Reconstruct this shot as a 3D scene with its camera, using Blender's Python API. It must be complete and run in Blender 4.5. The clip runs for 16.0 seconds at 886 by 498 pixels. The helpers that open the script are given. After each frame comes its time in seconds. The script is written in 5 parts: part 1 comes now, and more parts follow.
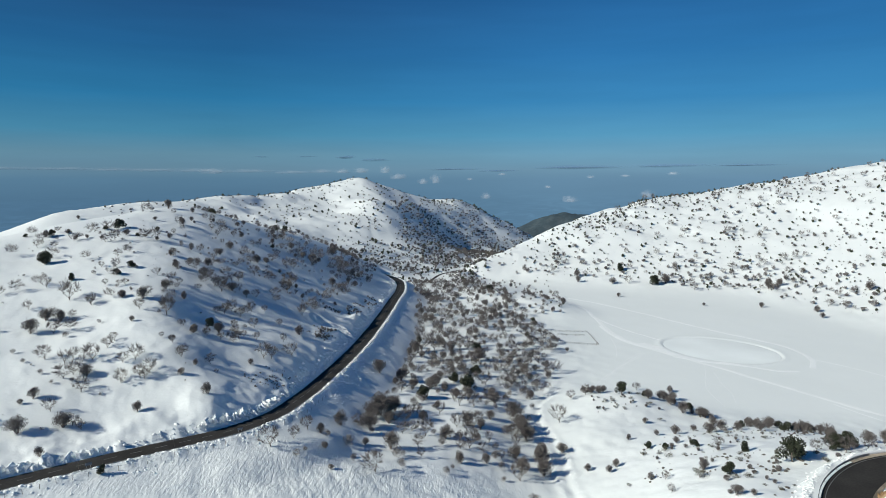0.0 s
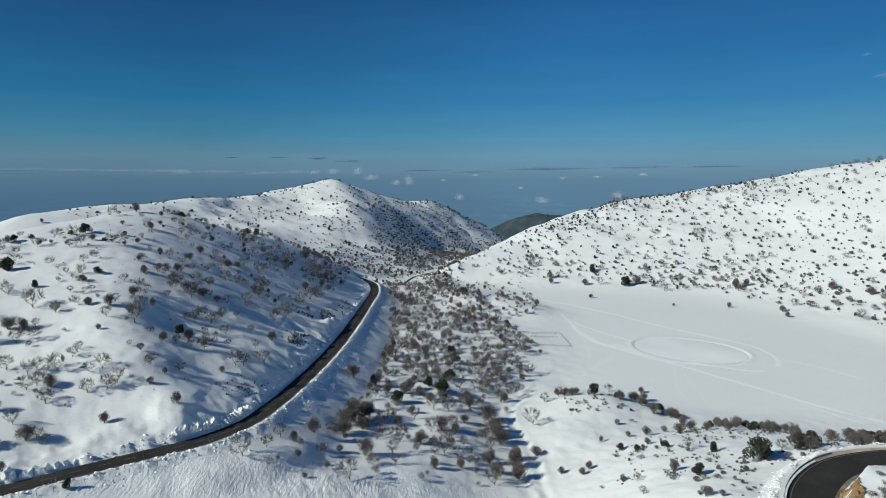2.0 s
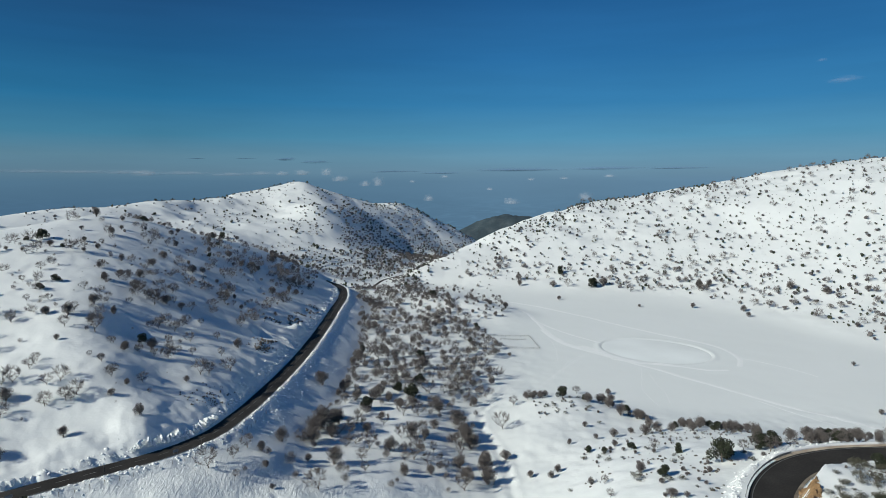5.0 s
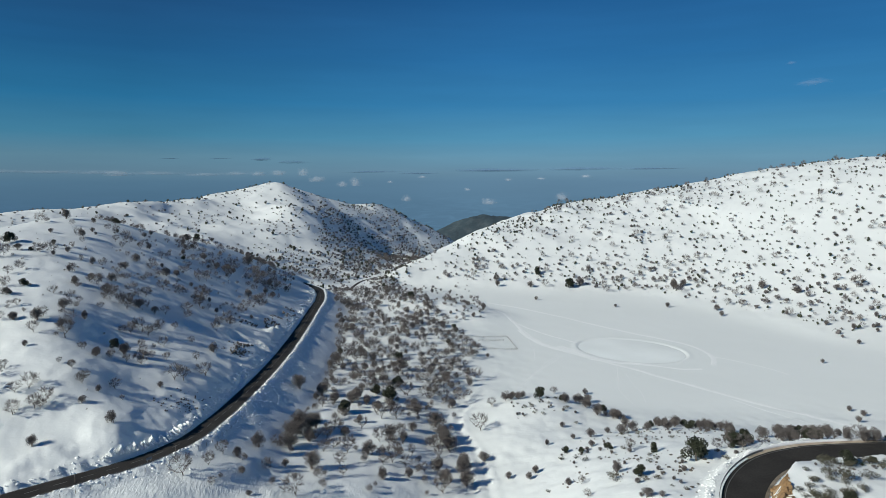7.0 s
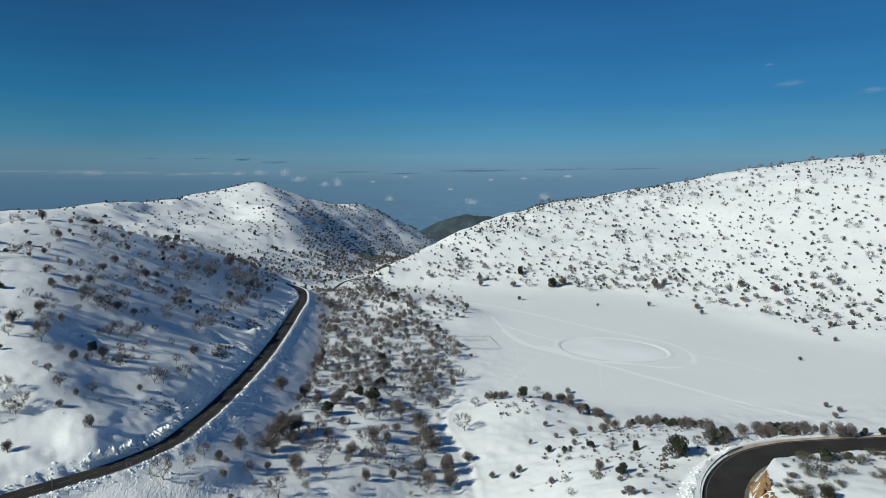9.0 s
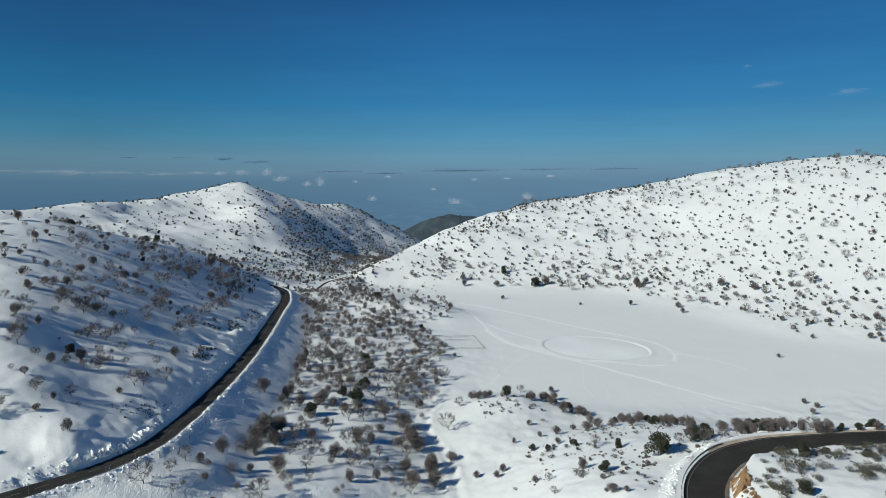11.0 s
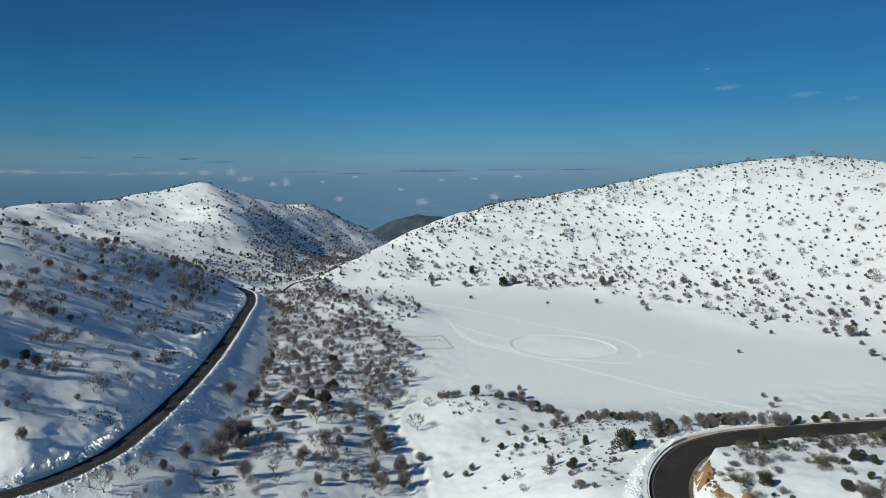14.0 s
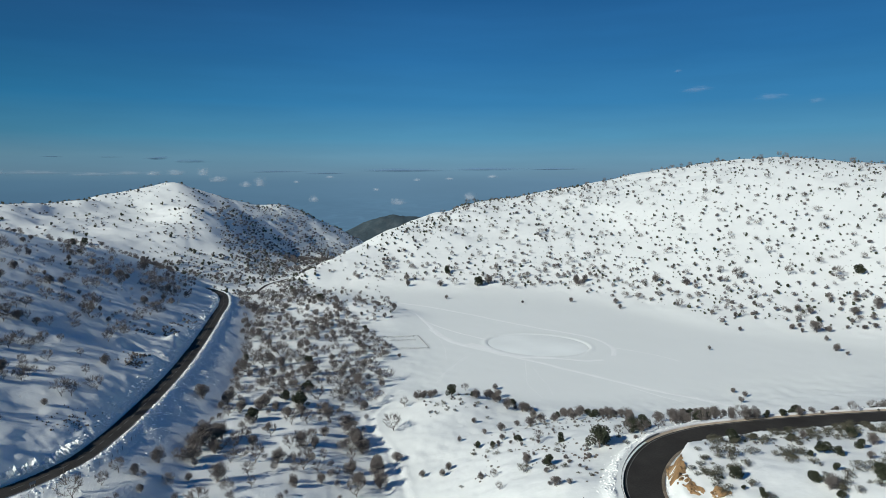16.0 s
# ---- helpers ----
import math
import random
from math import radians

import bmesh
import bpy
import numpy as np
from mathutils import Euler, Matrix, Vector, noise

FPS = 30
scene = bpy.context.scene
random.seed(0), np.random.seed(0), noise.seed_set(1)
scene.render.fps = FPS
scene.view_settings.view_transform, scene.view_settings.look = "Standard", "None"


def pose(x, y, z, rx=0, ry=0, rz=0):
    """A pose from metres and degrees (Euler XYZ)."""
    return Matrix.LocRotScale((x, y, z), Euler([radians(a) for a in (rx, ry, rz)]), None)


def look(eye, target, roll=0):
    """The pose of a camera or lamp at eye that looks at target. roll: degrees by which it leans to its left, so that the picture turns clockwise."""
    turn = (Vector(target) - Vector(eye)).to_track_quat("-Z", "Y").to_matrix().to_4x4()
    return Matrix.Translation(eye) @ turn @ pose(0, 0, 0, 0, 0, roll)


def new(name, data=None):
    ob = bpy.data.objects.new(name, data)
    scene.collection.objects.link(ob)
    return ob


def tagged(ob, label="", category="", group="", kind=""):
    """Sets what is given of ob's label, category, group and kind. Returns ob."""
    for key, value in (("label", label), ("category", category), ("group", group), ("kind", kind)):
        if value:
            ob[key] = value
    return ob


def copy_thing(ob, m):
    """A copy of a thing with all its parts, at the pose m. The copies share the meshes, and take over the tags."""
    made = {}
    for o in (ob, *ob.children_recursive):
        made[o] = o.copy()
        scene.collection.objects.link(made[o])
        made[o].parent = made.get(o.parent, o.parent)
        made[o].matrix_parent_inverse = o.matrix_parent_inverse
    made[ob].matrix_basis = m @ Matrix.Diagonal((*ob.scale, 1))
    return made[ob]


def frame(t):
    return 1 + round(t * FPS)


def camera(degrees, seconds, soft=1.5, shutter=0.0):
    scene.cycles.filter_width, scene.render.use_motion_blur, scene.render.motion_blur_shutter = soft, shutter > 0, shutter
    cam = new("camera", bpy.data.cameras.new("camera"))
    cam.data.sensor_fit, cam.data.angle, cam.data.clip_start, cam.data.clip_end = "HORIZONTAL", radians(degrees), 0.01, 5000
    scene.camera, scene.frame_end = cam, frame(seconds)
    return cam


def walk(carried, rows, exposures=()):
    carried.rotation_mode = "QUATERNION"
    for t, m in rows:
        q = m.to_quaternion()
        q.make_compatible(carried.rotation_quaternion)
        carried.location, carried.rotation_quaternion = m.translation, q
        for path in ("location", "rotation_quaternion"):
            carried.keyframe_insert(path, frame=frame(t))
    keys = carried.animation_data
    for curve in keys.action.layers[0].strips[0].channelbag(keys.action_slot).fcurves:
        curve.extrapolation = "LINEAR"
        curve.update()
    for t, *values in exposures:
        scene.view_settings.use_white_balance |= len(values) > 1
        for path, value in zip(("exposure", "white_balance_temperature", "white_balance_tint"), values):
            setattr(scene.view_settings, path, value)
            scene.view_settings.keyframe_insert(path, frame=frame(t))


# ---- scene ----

# ---- camera: a drone that climbs a little and turns slowly to the right ----
cam = camera(72.0, 16.0, soft=0.4)
WAY = [
    (0.0, -0.52, -0.53, 92.19, 0.0, -6.46), (0.5, -0.41, -0.51, 92.60, -0.904, -6.456), (1.0, -0.37, -0.49, 92.97, -1.667, -6.421),
    (1.5, -0.38, -0.45, 93.29, -2.116, -6.395), (2.0, -0.42, -0.43, 93.60, -2.462, -6.386), (2.5, -0.44, -0.38, 93.89, -2.91, -6.371),
    (3.0, -0.41, -0.32, 94.17, -3.355, -6.362), (3.5, -0.36, -0.27, 94.42, -3.839, -6.339), (4.0, -0.31, -0.23, 94.66, -4.371, -6.308),
    (6.5, -0.08, -0.11, 95.77, -6.841, -6.278), (7.0, -0.05, -0.07, 95.90, -7.437, -6.266), (7.5, -0.03, -0.04, 95.97, -8.052, -6.27),
    (8.0, 0.0, 0.0, 96.0, -8.318, -6.271), (8.5, 0.02, 0.02, 96.02, -8.693, -6.263), (9.0, 0.04, 0.03, 96.03, -9.011, -6.266),
    (11.5, 0.05, 0.11, 95.99, -11.062, -6.271), (12.0, 0.05, 0.14, 95.99, -11.565, -6.258), (12.5, 0.05, 0.18, 95.99, -12.084, -6.272),
    (13.0, 0.06, 0.24, 95.99, -12.605, -6.259), (13.5, 0.06, 0.28, 96.0, -13.102, -6.252), (14.0, 0.06, 0.30, 95.98, -13.603, -6.257),
    (14.5, 0.06, 0.30, 95.95, -14.14, -6.25), (15.0, 0.04, 0.28, 95.90, -14.694, -6.25), (15.5, -0.01, 0.23, 95.84, -15.275, -6.251),
    (16.0, -0.06, 0.16, 95.79, -15.937, -6.253)]
walk(cam, [(t, pose(x, y, z, 90 + pitch, 0, yaw)) for t, x, y, z, yaw, pitch in WAY], exposures=[(0.0, 0.05, 6650, 1), (0.4, -0.15, 6650, 1), (16.0, -0.15, 6650, 1)])

# ---- world and sun ----
SUN_AZ, SUN_EL = 255.0, 30.5     # clockwise from +y, above the horizon
world = bpy.data.worlds.new("winter_sky")
scene.world = world
world.use_nodes = True
wn = world.node_tree
sky = wn.nodes.new("ShaderNodeTexSky")
sky.sky_type = "NISHITA"
sky.sun_disc = False
sky.sun_elevation = radians(SUN_EL)
sky.sun_rotation = radians(SUN_AZ)
sky.altitude = 1600
sky.air_density = 1.0
sky.dust_density = 0.0
sky.ozone_density = 1.6
deep = wn.nodes.new("ShaderNodeHueSaturation")
deep.inputs["Saturation"].default_value = 1.5
deep.inputs["Hue"].default_value = 0.51
wn.links.new(sky.outputs[0], deep.inputs["Color"])
wn.links.new(deep.outputs[0], wn.nodes["Background"].inputs[0])
wn.nodes["Background"].inputs[1].default_value = 0.062
sun = new("sun", bpy.data.lights.new("sun", "SUN"))
sun.data.energy = 4.45
sun.data.angle = radians(0.5)
sun.data.color = (1.0, 0.975, 0.94)
_az, _el = radians(SUN_AZ), radians(SUN_EL)
sun.matrix_world = look((0, 0, 0), (-math.sin(_az) * math.cos(_el), -math.cos(_az) * math.cos(_el), -math.sin(_el)))

# ==== terrain ====
# Spot heights along the lie of the land: x, y, z in metres.
ROAD = [(-150, 100, 23), (-104, 134.5, 22), (-85.3, 149, 21.8), (-72.1, 158.8, 21.5), (-62.5, 166.5, 21.2), (-54.3, 177.1, 21), (-49.6, 196.8, 19.6),
        (-45.6, 224.8, 18.2), (-40.6, 269.2, 16.8), (-37.2, 322.4, 15.4), (-34.4, 389.7, 14), (-32.9, 441.5, 13.3), (-37.8, 480, 12.7), (-52, 512, 12)]
ROAD_LOW = [(-13, 520, 4), (-9, 542, 4), (-1, 570, 4), (13, 590, 4), (27, 615, 4), (36, 640, 4), (44, 690, 3), (66, 730, 0)]
BEND = [(88, 60, 24), (80, 85, 24.7), (78.5, 100, 25), (79.9, 113, 25), (84, 120.5, 25), (91.8, 129.1, 25), (103.1, 136.5, 25), (114.8, 138.6, 25.5),
        (129.3, 137.7, 26), (146.9, 135.3, 26.5), (173.1, 130.9, 27), (215, 122, 28), (280, 105, 30)]
LINES = {
    "ridge_left": [(-290, 220, 50), (-219, 298, 62.3), (-207, 324, 67.3), (-199, 365, 70.2), (-181, 404, 74.2), (-155, 434, 65), (-129, 454, 55.4),
                   (-102, 490, 43.3), (-73, 503, 27), (-54, 512, 15.8)],
    "slope_left": [(-92, 236, 36), (-84, 348, 36.2)],
    "spur": [(-148, 317, 63.1), (-117, 252, 50.3), (-103, 216, 43.4), (-87, 191, 35.9), (-73, 177, 29.2)],
    "slope_near": [(-180, 270, 54.9), (-150, 260, 53.9), (-148, 211, 41.2), (-129, 212, 41.0), (-126, 182, 34.0), (-105, 179, 31.5), (-111, 163, 27.5), (-230, 150, 38)],
    "cut_top": [(-150, 118, 24.5), (-112, 147, 23.6), (-92, 162, 24.2), (-80, 181, 29), (-74, 195, 29.2), (-63.5, 213, 27.6), (-59.9, 251, 26.2), (-59, 322, 25), (-52.5, 392, 21.8), (-48, 440, 18.3)],
    "peak_crest": [(-360, 560, 60), (-277, 643, 66.9), (-243, 741, 71.2), (-197, 837, 76.1), (-171, 883, 87.4), (-135, 889, 93), (-97, 884, 84.9), (-52, 878, 65.5),
                   (-20, 920, 62), (14, 949, 62), (49.5, 955, 49.7), (104, 968, 21.6), (138, 985, 1.5)],
    "peak_face": [(-222, 742, 59.8), (-160, 810, 64), (-128, 745, 47), (-88, 765, 62.5), (-63, 692, 37.5)],
    "peak_flank": [(-45, 805, 50), (-5, 810, 25), (35, 805, 1), (70, 800, -8), (105, 860, -18), (60, 885, 10)],
    "peak_foot": [(-164, 577, 40), (-102, 591, 25.9), (-46, 578, 11), (-3, 590, 3.7), (39, 645, 5), (70, 720, 2)],
    "peak_back": [(-420, 800, 10), (-200, 1090, 10), (0, 1120, -10), (150, 1080, -60), (210, 1000, -60)],
    "left_back": [(-400, 260, 15), (-370, 390, 15), (-300, 480, 22), (-240, 520, 28), (-190, 545, 32)],
    "ridge_right": [(20, 560, 6), (94, 643, 30.6), (181, 718, 51.3), (273, 752, 70), (389, 756, 86.4), (499, 725, 108.6), (568, 698, 120.5), (623, 650, 126), (675, 533, 117), (720, 400, 115)],
    "right_back": [(170, 880, -25), (300, 960, 0), (520, 940, 40), (760, 800, 60), (880, 560, 70)],
    "right_foot": [(30, 565, 3.5), (61, 558, 2), (106, 526, 1.4), (157, 490, 1.4), (212, 452, 1.4), (250, 398, 1.4), (270, 329, 1.4), (305, 288, 1.4), (340, 262, 1.6), (420, 225, 5)],
    "right_low": [(118, 552, 6.5), (172, 518, 5.5), (234, 482, 5), (275, 415, 5), (297, 338, 5), (328, 305, 5)],
    "right_mid": [(240, 600, 38), (350, 560, 46), (420, 430, 46), (470, 330, 46)],
    "plain": [(75, 470, 1), (110, 440, 0.4), (60, 400, 2), (140, 400, 0), (100, 345, 0), (150, 320, 0), (200, 380, 0), (200, 280, 0), (260, 280, 0), (75, 290, 0), (110, 255, 0),
              (160, 230, 0), (240, 215, 0), (320, 215, 0.5)],
    "rise_pen": [(38, 475, 7.5), (60, 446, 8), (80, 420, 5.5)],
    "valley": [(38, 130, 4), (36, 170, 1.5), (38.7, 195, 0.5), (37.6, 222, 0), (37.8, 236, 0), (54, 270, 0)],
    "bank_toe": [(-41, 171, 14.6), (-29, 202, 10.6), (-24, 241, 9.2), (-19, 291, 7.8), (-16, 341, 7.0), (-14, 390, 6.5), (-13, 436, 6.3), (-18, 480, 7)],
    "bush_slope": [(0, 168, 8), (9, 200, 5.4), (12, 250, 4.8), (17, 320, 4.6), (19, 390, 4.4), (17, 450, 4.4), (11, 510, 5)],
    "knob": [(60, 243, 4.2), (69, 241, 6.6), (76, 238.5, 7.2), (83, 234, 6.2), (91, 227.5, 4.2), (99, 221, 2.8)],
    "knob_ridge": [(86, 214, 3.2), (91, 212, 4.2), (101, 200, 8), (110, 190, 11.3), (120, 181, 13.4), (135, 173, 14.8), (150, 165, 17)],
    "knob_foot": [(47, 236, 1.5), (46, 210, 2), (63, 262, 0.8), (97, 252, 0.4), (132, 216, 2), (180, 190, 4), (240, 180, 8)],
    "near_side": [(55.6, 135, 16.7), (65, 124, 23), (62.4, 166.4, 10.7), (78, 187, 9.7), (94.8, 167, 16.7), (100, 150, 23)],
    "near_left": [(-100, 127, 19.5), (-80, 137, 18.5), (-55, 146, 17), (-28, 153, 13.5), (2, 157, 8)],
    "mound": [(91.5, 113, 28.2), (95, 123.5, 28.3), (101, 128, 28.2), (90.5, 105, 28.3), (97, 111, 28.8), (111, 124, 28.4), (122, 115, 29.5), (146, 110, 30.5), (114, 93, 32), (180, 105, 33), (140, 70, 40)],
    "behind": [(-90, 60, 30), (0, 80, 18), (0, 0, 34), (-250, 0, 40), (150, -60, 60), (0, -250, 70), (400, 0, 60), (600, 150, 90), (-500, 250, -10), (-600, 700, -20)],
}


def resample(line, step):
    p = np.array(line, float)
    s = np.concatenate([[0], np.cumsum(np.hypot(*np.diff(p[:, :2], axis=0).T))])
    # smooth interpolation through the points (Catmull-Rom tangents)
    m = np.gradient(p, s, axis=0)
    u = np.linspace(0, s[-1], max(2, int(s[-1] / step) + 1))
    k = np.clip(np.searchsorted(s, u, side="right") - 1, 0, len(s) - 2)
    h = (s[k + 1] - s[k])
    w = ((u - s[k]) / h)[:, None]
    h = h[:, None]
    return ((2 * w**3 - 3 * w**2 + 1) * p[k] + (w**3 - 2 * w**2 + w) * h * m[k] + (3 * w**2 - 2 * w**3) * p[k + 1] + (w**3 - w**2) * h * m[k + 1])


def lattice(ix, iy, seed):
    n = (ix.astype(np.int64) * 374761393 + iy.astype(np.int64) * 668265263 + seed * 974711) & 0x7FFFFFFF
    n = ((n ^ (n >> 13)) * 1274126177) & 0x7FFFFFFF
    return ((n ^ (n >> 16)) & 0xFFFF) / 32767.5 - 1.0


def value_noise(x, y, seed=0):
    ix, iy = np.floor(x), np.floor(y)
    fx, fy = x - ix, y - iy
    fx, fy = fx * fx * (3 - 2 * fx), fy * fy * (3 - 2 * fy)
    a, b = lattice(ix, iy, seed), lattice(ix + 1, iy, seed)
    c, d = lattice(ix, iy + 1, seed), lattice(ix + 1, iy + 1, seed)
    return (a * (1 - fx) + b * fx) * (1 - fy) + (c * (1 - fx) + d * fx) * fy


def fbm(x, y, size, octaves=3, seed=0):
    v, amp = 0.0, 1.0
    for o in range(octaves):
        v = v + amp * value_noise(x / size + 17.3 * o, y / size - 9.1 * o, seed + o)
        size, amp = size * 0.5, amp * 0.5
    return v


def smooth(a, b, x):
    w = np.clip((x - a) / (b - a), 0, 1)
    return w * w * (3 - 2 * w)


ROAD_HALF, BEND_HALF, LOW_HALF = 3.2, 4.5, 1.3


def beside(line, offset):
    """The line shifted sideways, to its left by offset."""
    t = np.gradient(line[:, :2], axis=0)
    t /= np.linalg.norm(t, axis=1)[:, None]
    return np.column_stack([line[:, 0] - t[:, 1] * offset, line[:, 1] + t[:, 0] * offset, line[:, 2]])


ROADS = [(beside(resample(ROAD, 3.0), -1.1), ROAD_HALF), (resample(BEND, 2.0), BEND_HALF), (resample(ROAD_LOW, 4.0), LOW_HALF)]
SOFT = 9.0
SPOTS = ("slope_left", "peak_flank", "slope_near", "peak_face", "right_mid", "plain", "near_side", "mound", "behind")     # loose heights, not lines
_knots = np.vstack([np.array(l, float) if k in SPOTS else resample(l, 22.0) for k, l in LINES.items()] + [resample(ROAD, 16.0), resample(BEND, 14.0), resample(ROAD_LOW, 25.0)])


def _kernel(r2):
    return np.sqrt(r2 + SOFT * SOFT)


def _solve_knots():
    k = _knots
    n = len(k)
    a = np.zeros((n + 3, n + 3))
    a[:n, :n] = _kernel(((k[:, None, :2] - k[None, :, :2]) ** 2).sum(2)) - 0.35 * np.eye(n)
    a[:n, n:] = np.column_stack([np.ones(n), k[:, :2] / 500])
    a[n:, :n] = a[:n, n:].T
    return np.linalg.solve(a, np.concatenate([k[:, 2], np.zeros(3)]))


_weights = _solve_knots()


def broad(x, y):
    """The broad lie of the land at arrays x, y."""
    out = np.empty(x.shape)
    for i in range(0, x.size, 20000):
        s = slice(i, i + 20000)
        r2 = (x[s, None] - _knots[None, :, 0]) ** 2 + (y[s, None] - _knots[None, :, 1]) ** 2
        out[s] = _kernel(r2) @ _weights[:-3] + _weights[-3] + _weights[-2] * x[s] / 500 + _weights[-1] * y[s] / 500
    return out


def road_near(x, y):
    """For each road: the distance from its middle, the signed side and the height of the nearest place on it."""
    res = []
    for line, half in ROADS:
        d, side, z = np.full(x.shape, 1e6), np.zeros(x.shape), np.zeros(x.shape)
        near = (x > line[:, 0].min() - 40) & (x < line[:, 0].max() + 40) & (y > line[:, 1].min() - 40) & (y < line[:, 1].max() + 40)
        idx = np.nonzero(near)[0]
        for i in range(0, len(idx), 20000):
            q = idx[i:i + 20000]
            best = np.full(len(q), 1e6)
            for a, b in zip(line[:-1], line[1:]):
                t = b[:2] - a[:2]
                ll = t @ t
                w = np.clip(((x[q] - a[0]) * t[0] + (y[q] - a[1]) * t[1]) / ll, 0, 1)
                ex, ey = x[q] - a[0] - w * t[0], y[q] - a[1] - w * t[1]
                dd = np.hypot(ex, ey)
                m = dd < best
                best[m] = dd[m]
                side[q[m]] = np.sign(t[0] * ey[m] - t[1] * ex[m])
                z[q[m]] = a[2] + w[m] * (b[2] - a[2])
            d[q] = best
        res.append((d, side, z, half))
    return res


POND = (151.0, 325.0, 30.0, 24.0, -35.0)    # centre, half lengths, turn in degrees


def pond_radius(x, y):
    cx, cy, a, b, turn = POND
    c, s = math.cos(radians(turn)), math.sin(radians(turn))
    u, v = (x - cx) * c + (y - cy) * s, -(x - cx) * s + (y - cy) * c
    return np.hypot(u / a, v / b)


HOLLOWS = [(-64.0, 177, 5.5, 4.4, 55, 0.9), (-53, 283, 12, 6, -15, 2.4), (-50.5, 321, 11, 6, -15, 2.6)]   # centre, half lengths, turn, depth

DRIFTS = [(-45.5, 316, 3.6, 8, 2.8), (-49.5, 280, 3.0, 6, 1.6), (-71.5, 176, 6.0, 7.0, 0.25)]   # centre, half widths, height


def ground(x, y):
    x, y = np.atleast_1d(np.asarray(x, float)), np.atleast_1d(np.asarray(y, float))
    h = broad(x, y)
    r = np.hypot(x, y)
    basin = smooth(60, 100, x) * smooth(215, 245, y) * (1 - smooth(500, 540, y))
    hinge = 0.5 * (h - 1.2 + np.sqrt((h - 1.2) ** 2 + 1.0)) - 0.15
    h = h * (1 - basin) + hinge * basin
    flat = basin * (1 - smooth(0.5, 3.5, h))
    rough = 1 - flat
    streaks = smooth(-130, -90, x) * (1 - smooth(-30, 10, x)) * (1 - smooth(150, 168, y))
    h = h + 0.1 * streaks * fbm(x + y * 0.5, y * 0.2, 0.8, 3, 41)
    h = h + rough * (smooth(30, 200, np.abs(h) * 6) * (1.0 - 0.4 * smooth(-20, -60, x)) * fbm(x, y, 55, 3, 3) + (0.32 - 0.1 * smooth(-20, -60, x)) * fbm(x, y, 14, 3, 11) + 0.2 * fbm(x, y, 3.6, 3, 13) + smooth(500, 700, y) * (3.2 * fbm(x, y, 90, 3, 5) + 2.0 * fbm(x * 0.8 + y * 0.4, y, 26, 3, 6)))
    h = h + flat * 0.05 * fbm(x, y, 9, 2, 4)
    h = h + 0.16 * smooth(-20, -60, x) * smooth(150, 175, y) * fbm(x * 0.3 + y * 0.12, y - x * 0.15, 5.0, 3, 45)      # low wind-blown ridges
    # the land falls away to the lowlands beyond the hills
    low = smooth(1000, 2600, r)
    h = h * (1 - low) + low * (-430 + 60 * fbm(x, y, 900, 3, 8))
    roads = road_near(x, y)
    for d, side, z, half in roads:
        wall = half + 0.3
        if half == BEND_HALF:       # a steep bank on the inside of the bend
            wall, steep = wall + np.where(side < 0, 0.6, 1.3), np.where(side < 0, 2.4, 4.0)
        else:
            steep = np.where((side < 0) & (half == ROAD_HALF), 1.5, 4.0)
        plough = smooth(wall, wall + 0.9, d) * (1 - smooth(wall + 1.2, wall + 4.2, d)) * (half > 3)
        plough = plough * np.where(half == BEND_HALF, 0.45, np.where(side < 0, 0.55, 1.0))
        lumps = plough * np.maximum(0.75 + 1.05 * fbm(x, y, 2.6, 3, 21) + 0.3 * fbm(x, y, 12, 2, 25), 0.1)
        bed = smooth(wall, wall + steep, d)
        if half == ROAD_HALF:       # an even bank that falls from the road's lower edge to the bushy slope
            fall = np.interp(y, [150, 170, 195, 470], [0.2, 0.3, 0.5, 0.46])
            even = z - 0.15 - fall * np.maximum(d - wall, 0) + 0.35 * smooth(2, 8, d) * fbm(x, y, 9, 3, 37)
            h = np.where(side < 0, even + (h - even) * smooth(17, 28, d), h)
        h = (z - 0.15) * (1 - bed) + h * bed + lumps
    d, side, z, half = roads[0]
    cut = (side > 0) * smooth(6, 8, d) * (1 - smooth(13, 22, d))
    h = h + cut * (0.7 * fbm(x, y, 11, 3, 33) + 0.3 * fbm(x, y, 3.5, 2, 34))
    # hollows scoured beside drifts and dug into the cutting
    for hx, hy, a, b, turn, deep_by in HOLLOWS:
        c, s = math.cos(radians(turn)), math.sin(radians(turn))
        u, v = (x - hx) * c + (y - hy) * s, -(x - hx) * s + (y - hy) * c
        q = np.hypot(u / a, v / b) + 0.3 * fbm(x, y, 5, 2, 77)
        h = h - deep_by * (1 - smooth(0.35, 1.0, q)) + 0.14 * deep_by * np.exp(-((q - 1.12) / 0.14) ** 2) * (u < 0)
    for dx, dy, a, b, up_by in DRIFTS:
        h = h + up_by * np.exp(-((x - dx) / a) ** 2 - ((y - dy) / b) ** 2) * (1 + 0.3 * fbm(x, y, 4, 2, 79))
    worn = np.interp(y, [120, 172, 195, 212, 226, 240, 258, 272], [39, 37, 38.7, 37.6, 35.5, 38, 48, 56])
    off = np.abs(x - worn) * 0.9
    path = smooth(125, 150, y) * (1 - smooth(262, 275, y))
    h = h + path * (-0.3 * np.exp(-(off / 1.1) ** 2) + 0.16 * np.exp(-((off - 2.4) / 0.8) ** 2) * (1 + fbm(x, y, 2.5, 2, 43)))
    q = pond_radius(x, y)
    h = h + 0.35 * np.exp(-((q - 1.06) / 0.035) ** 2) - 0.6 * (1 - smooth(0.97, 1.01, q))
    return h


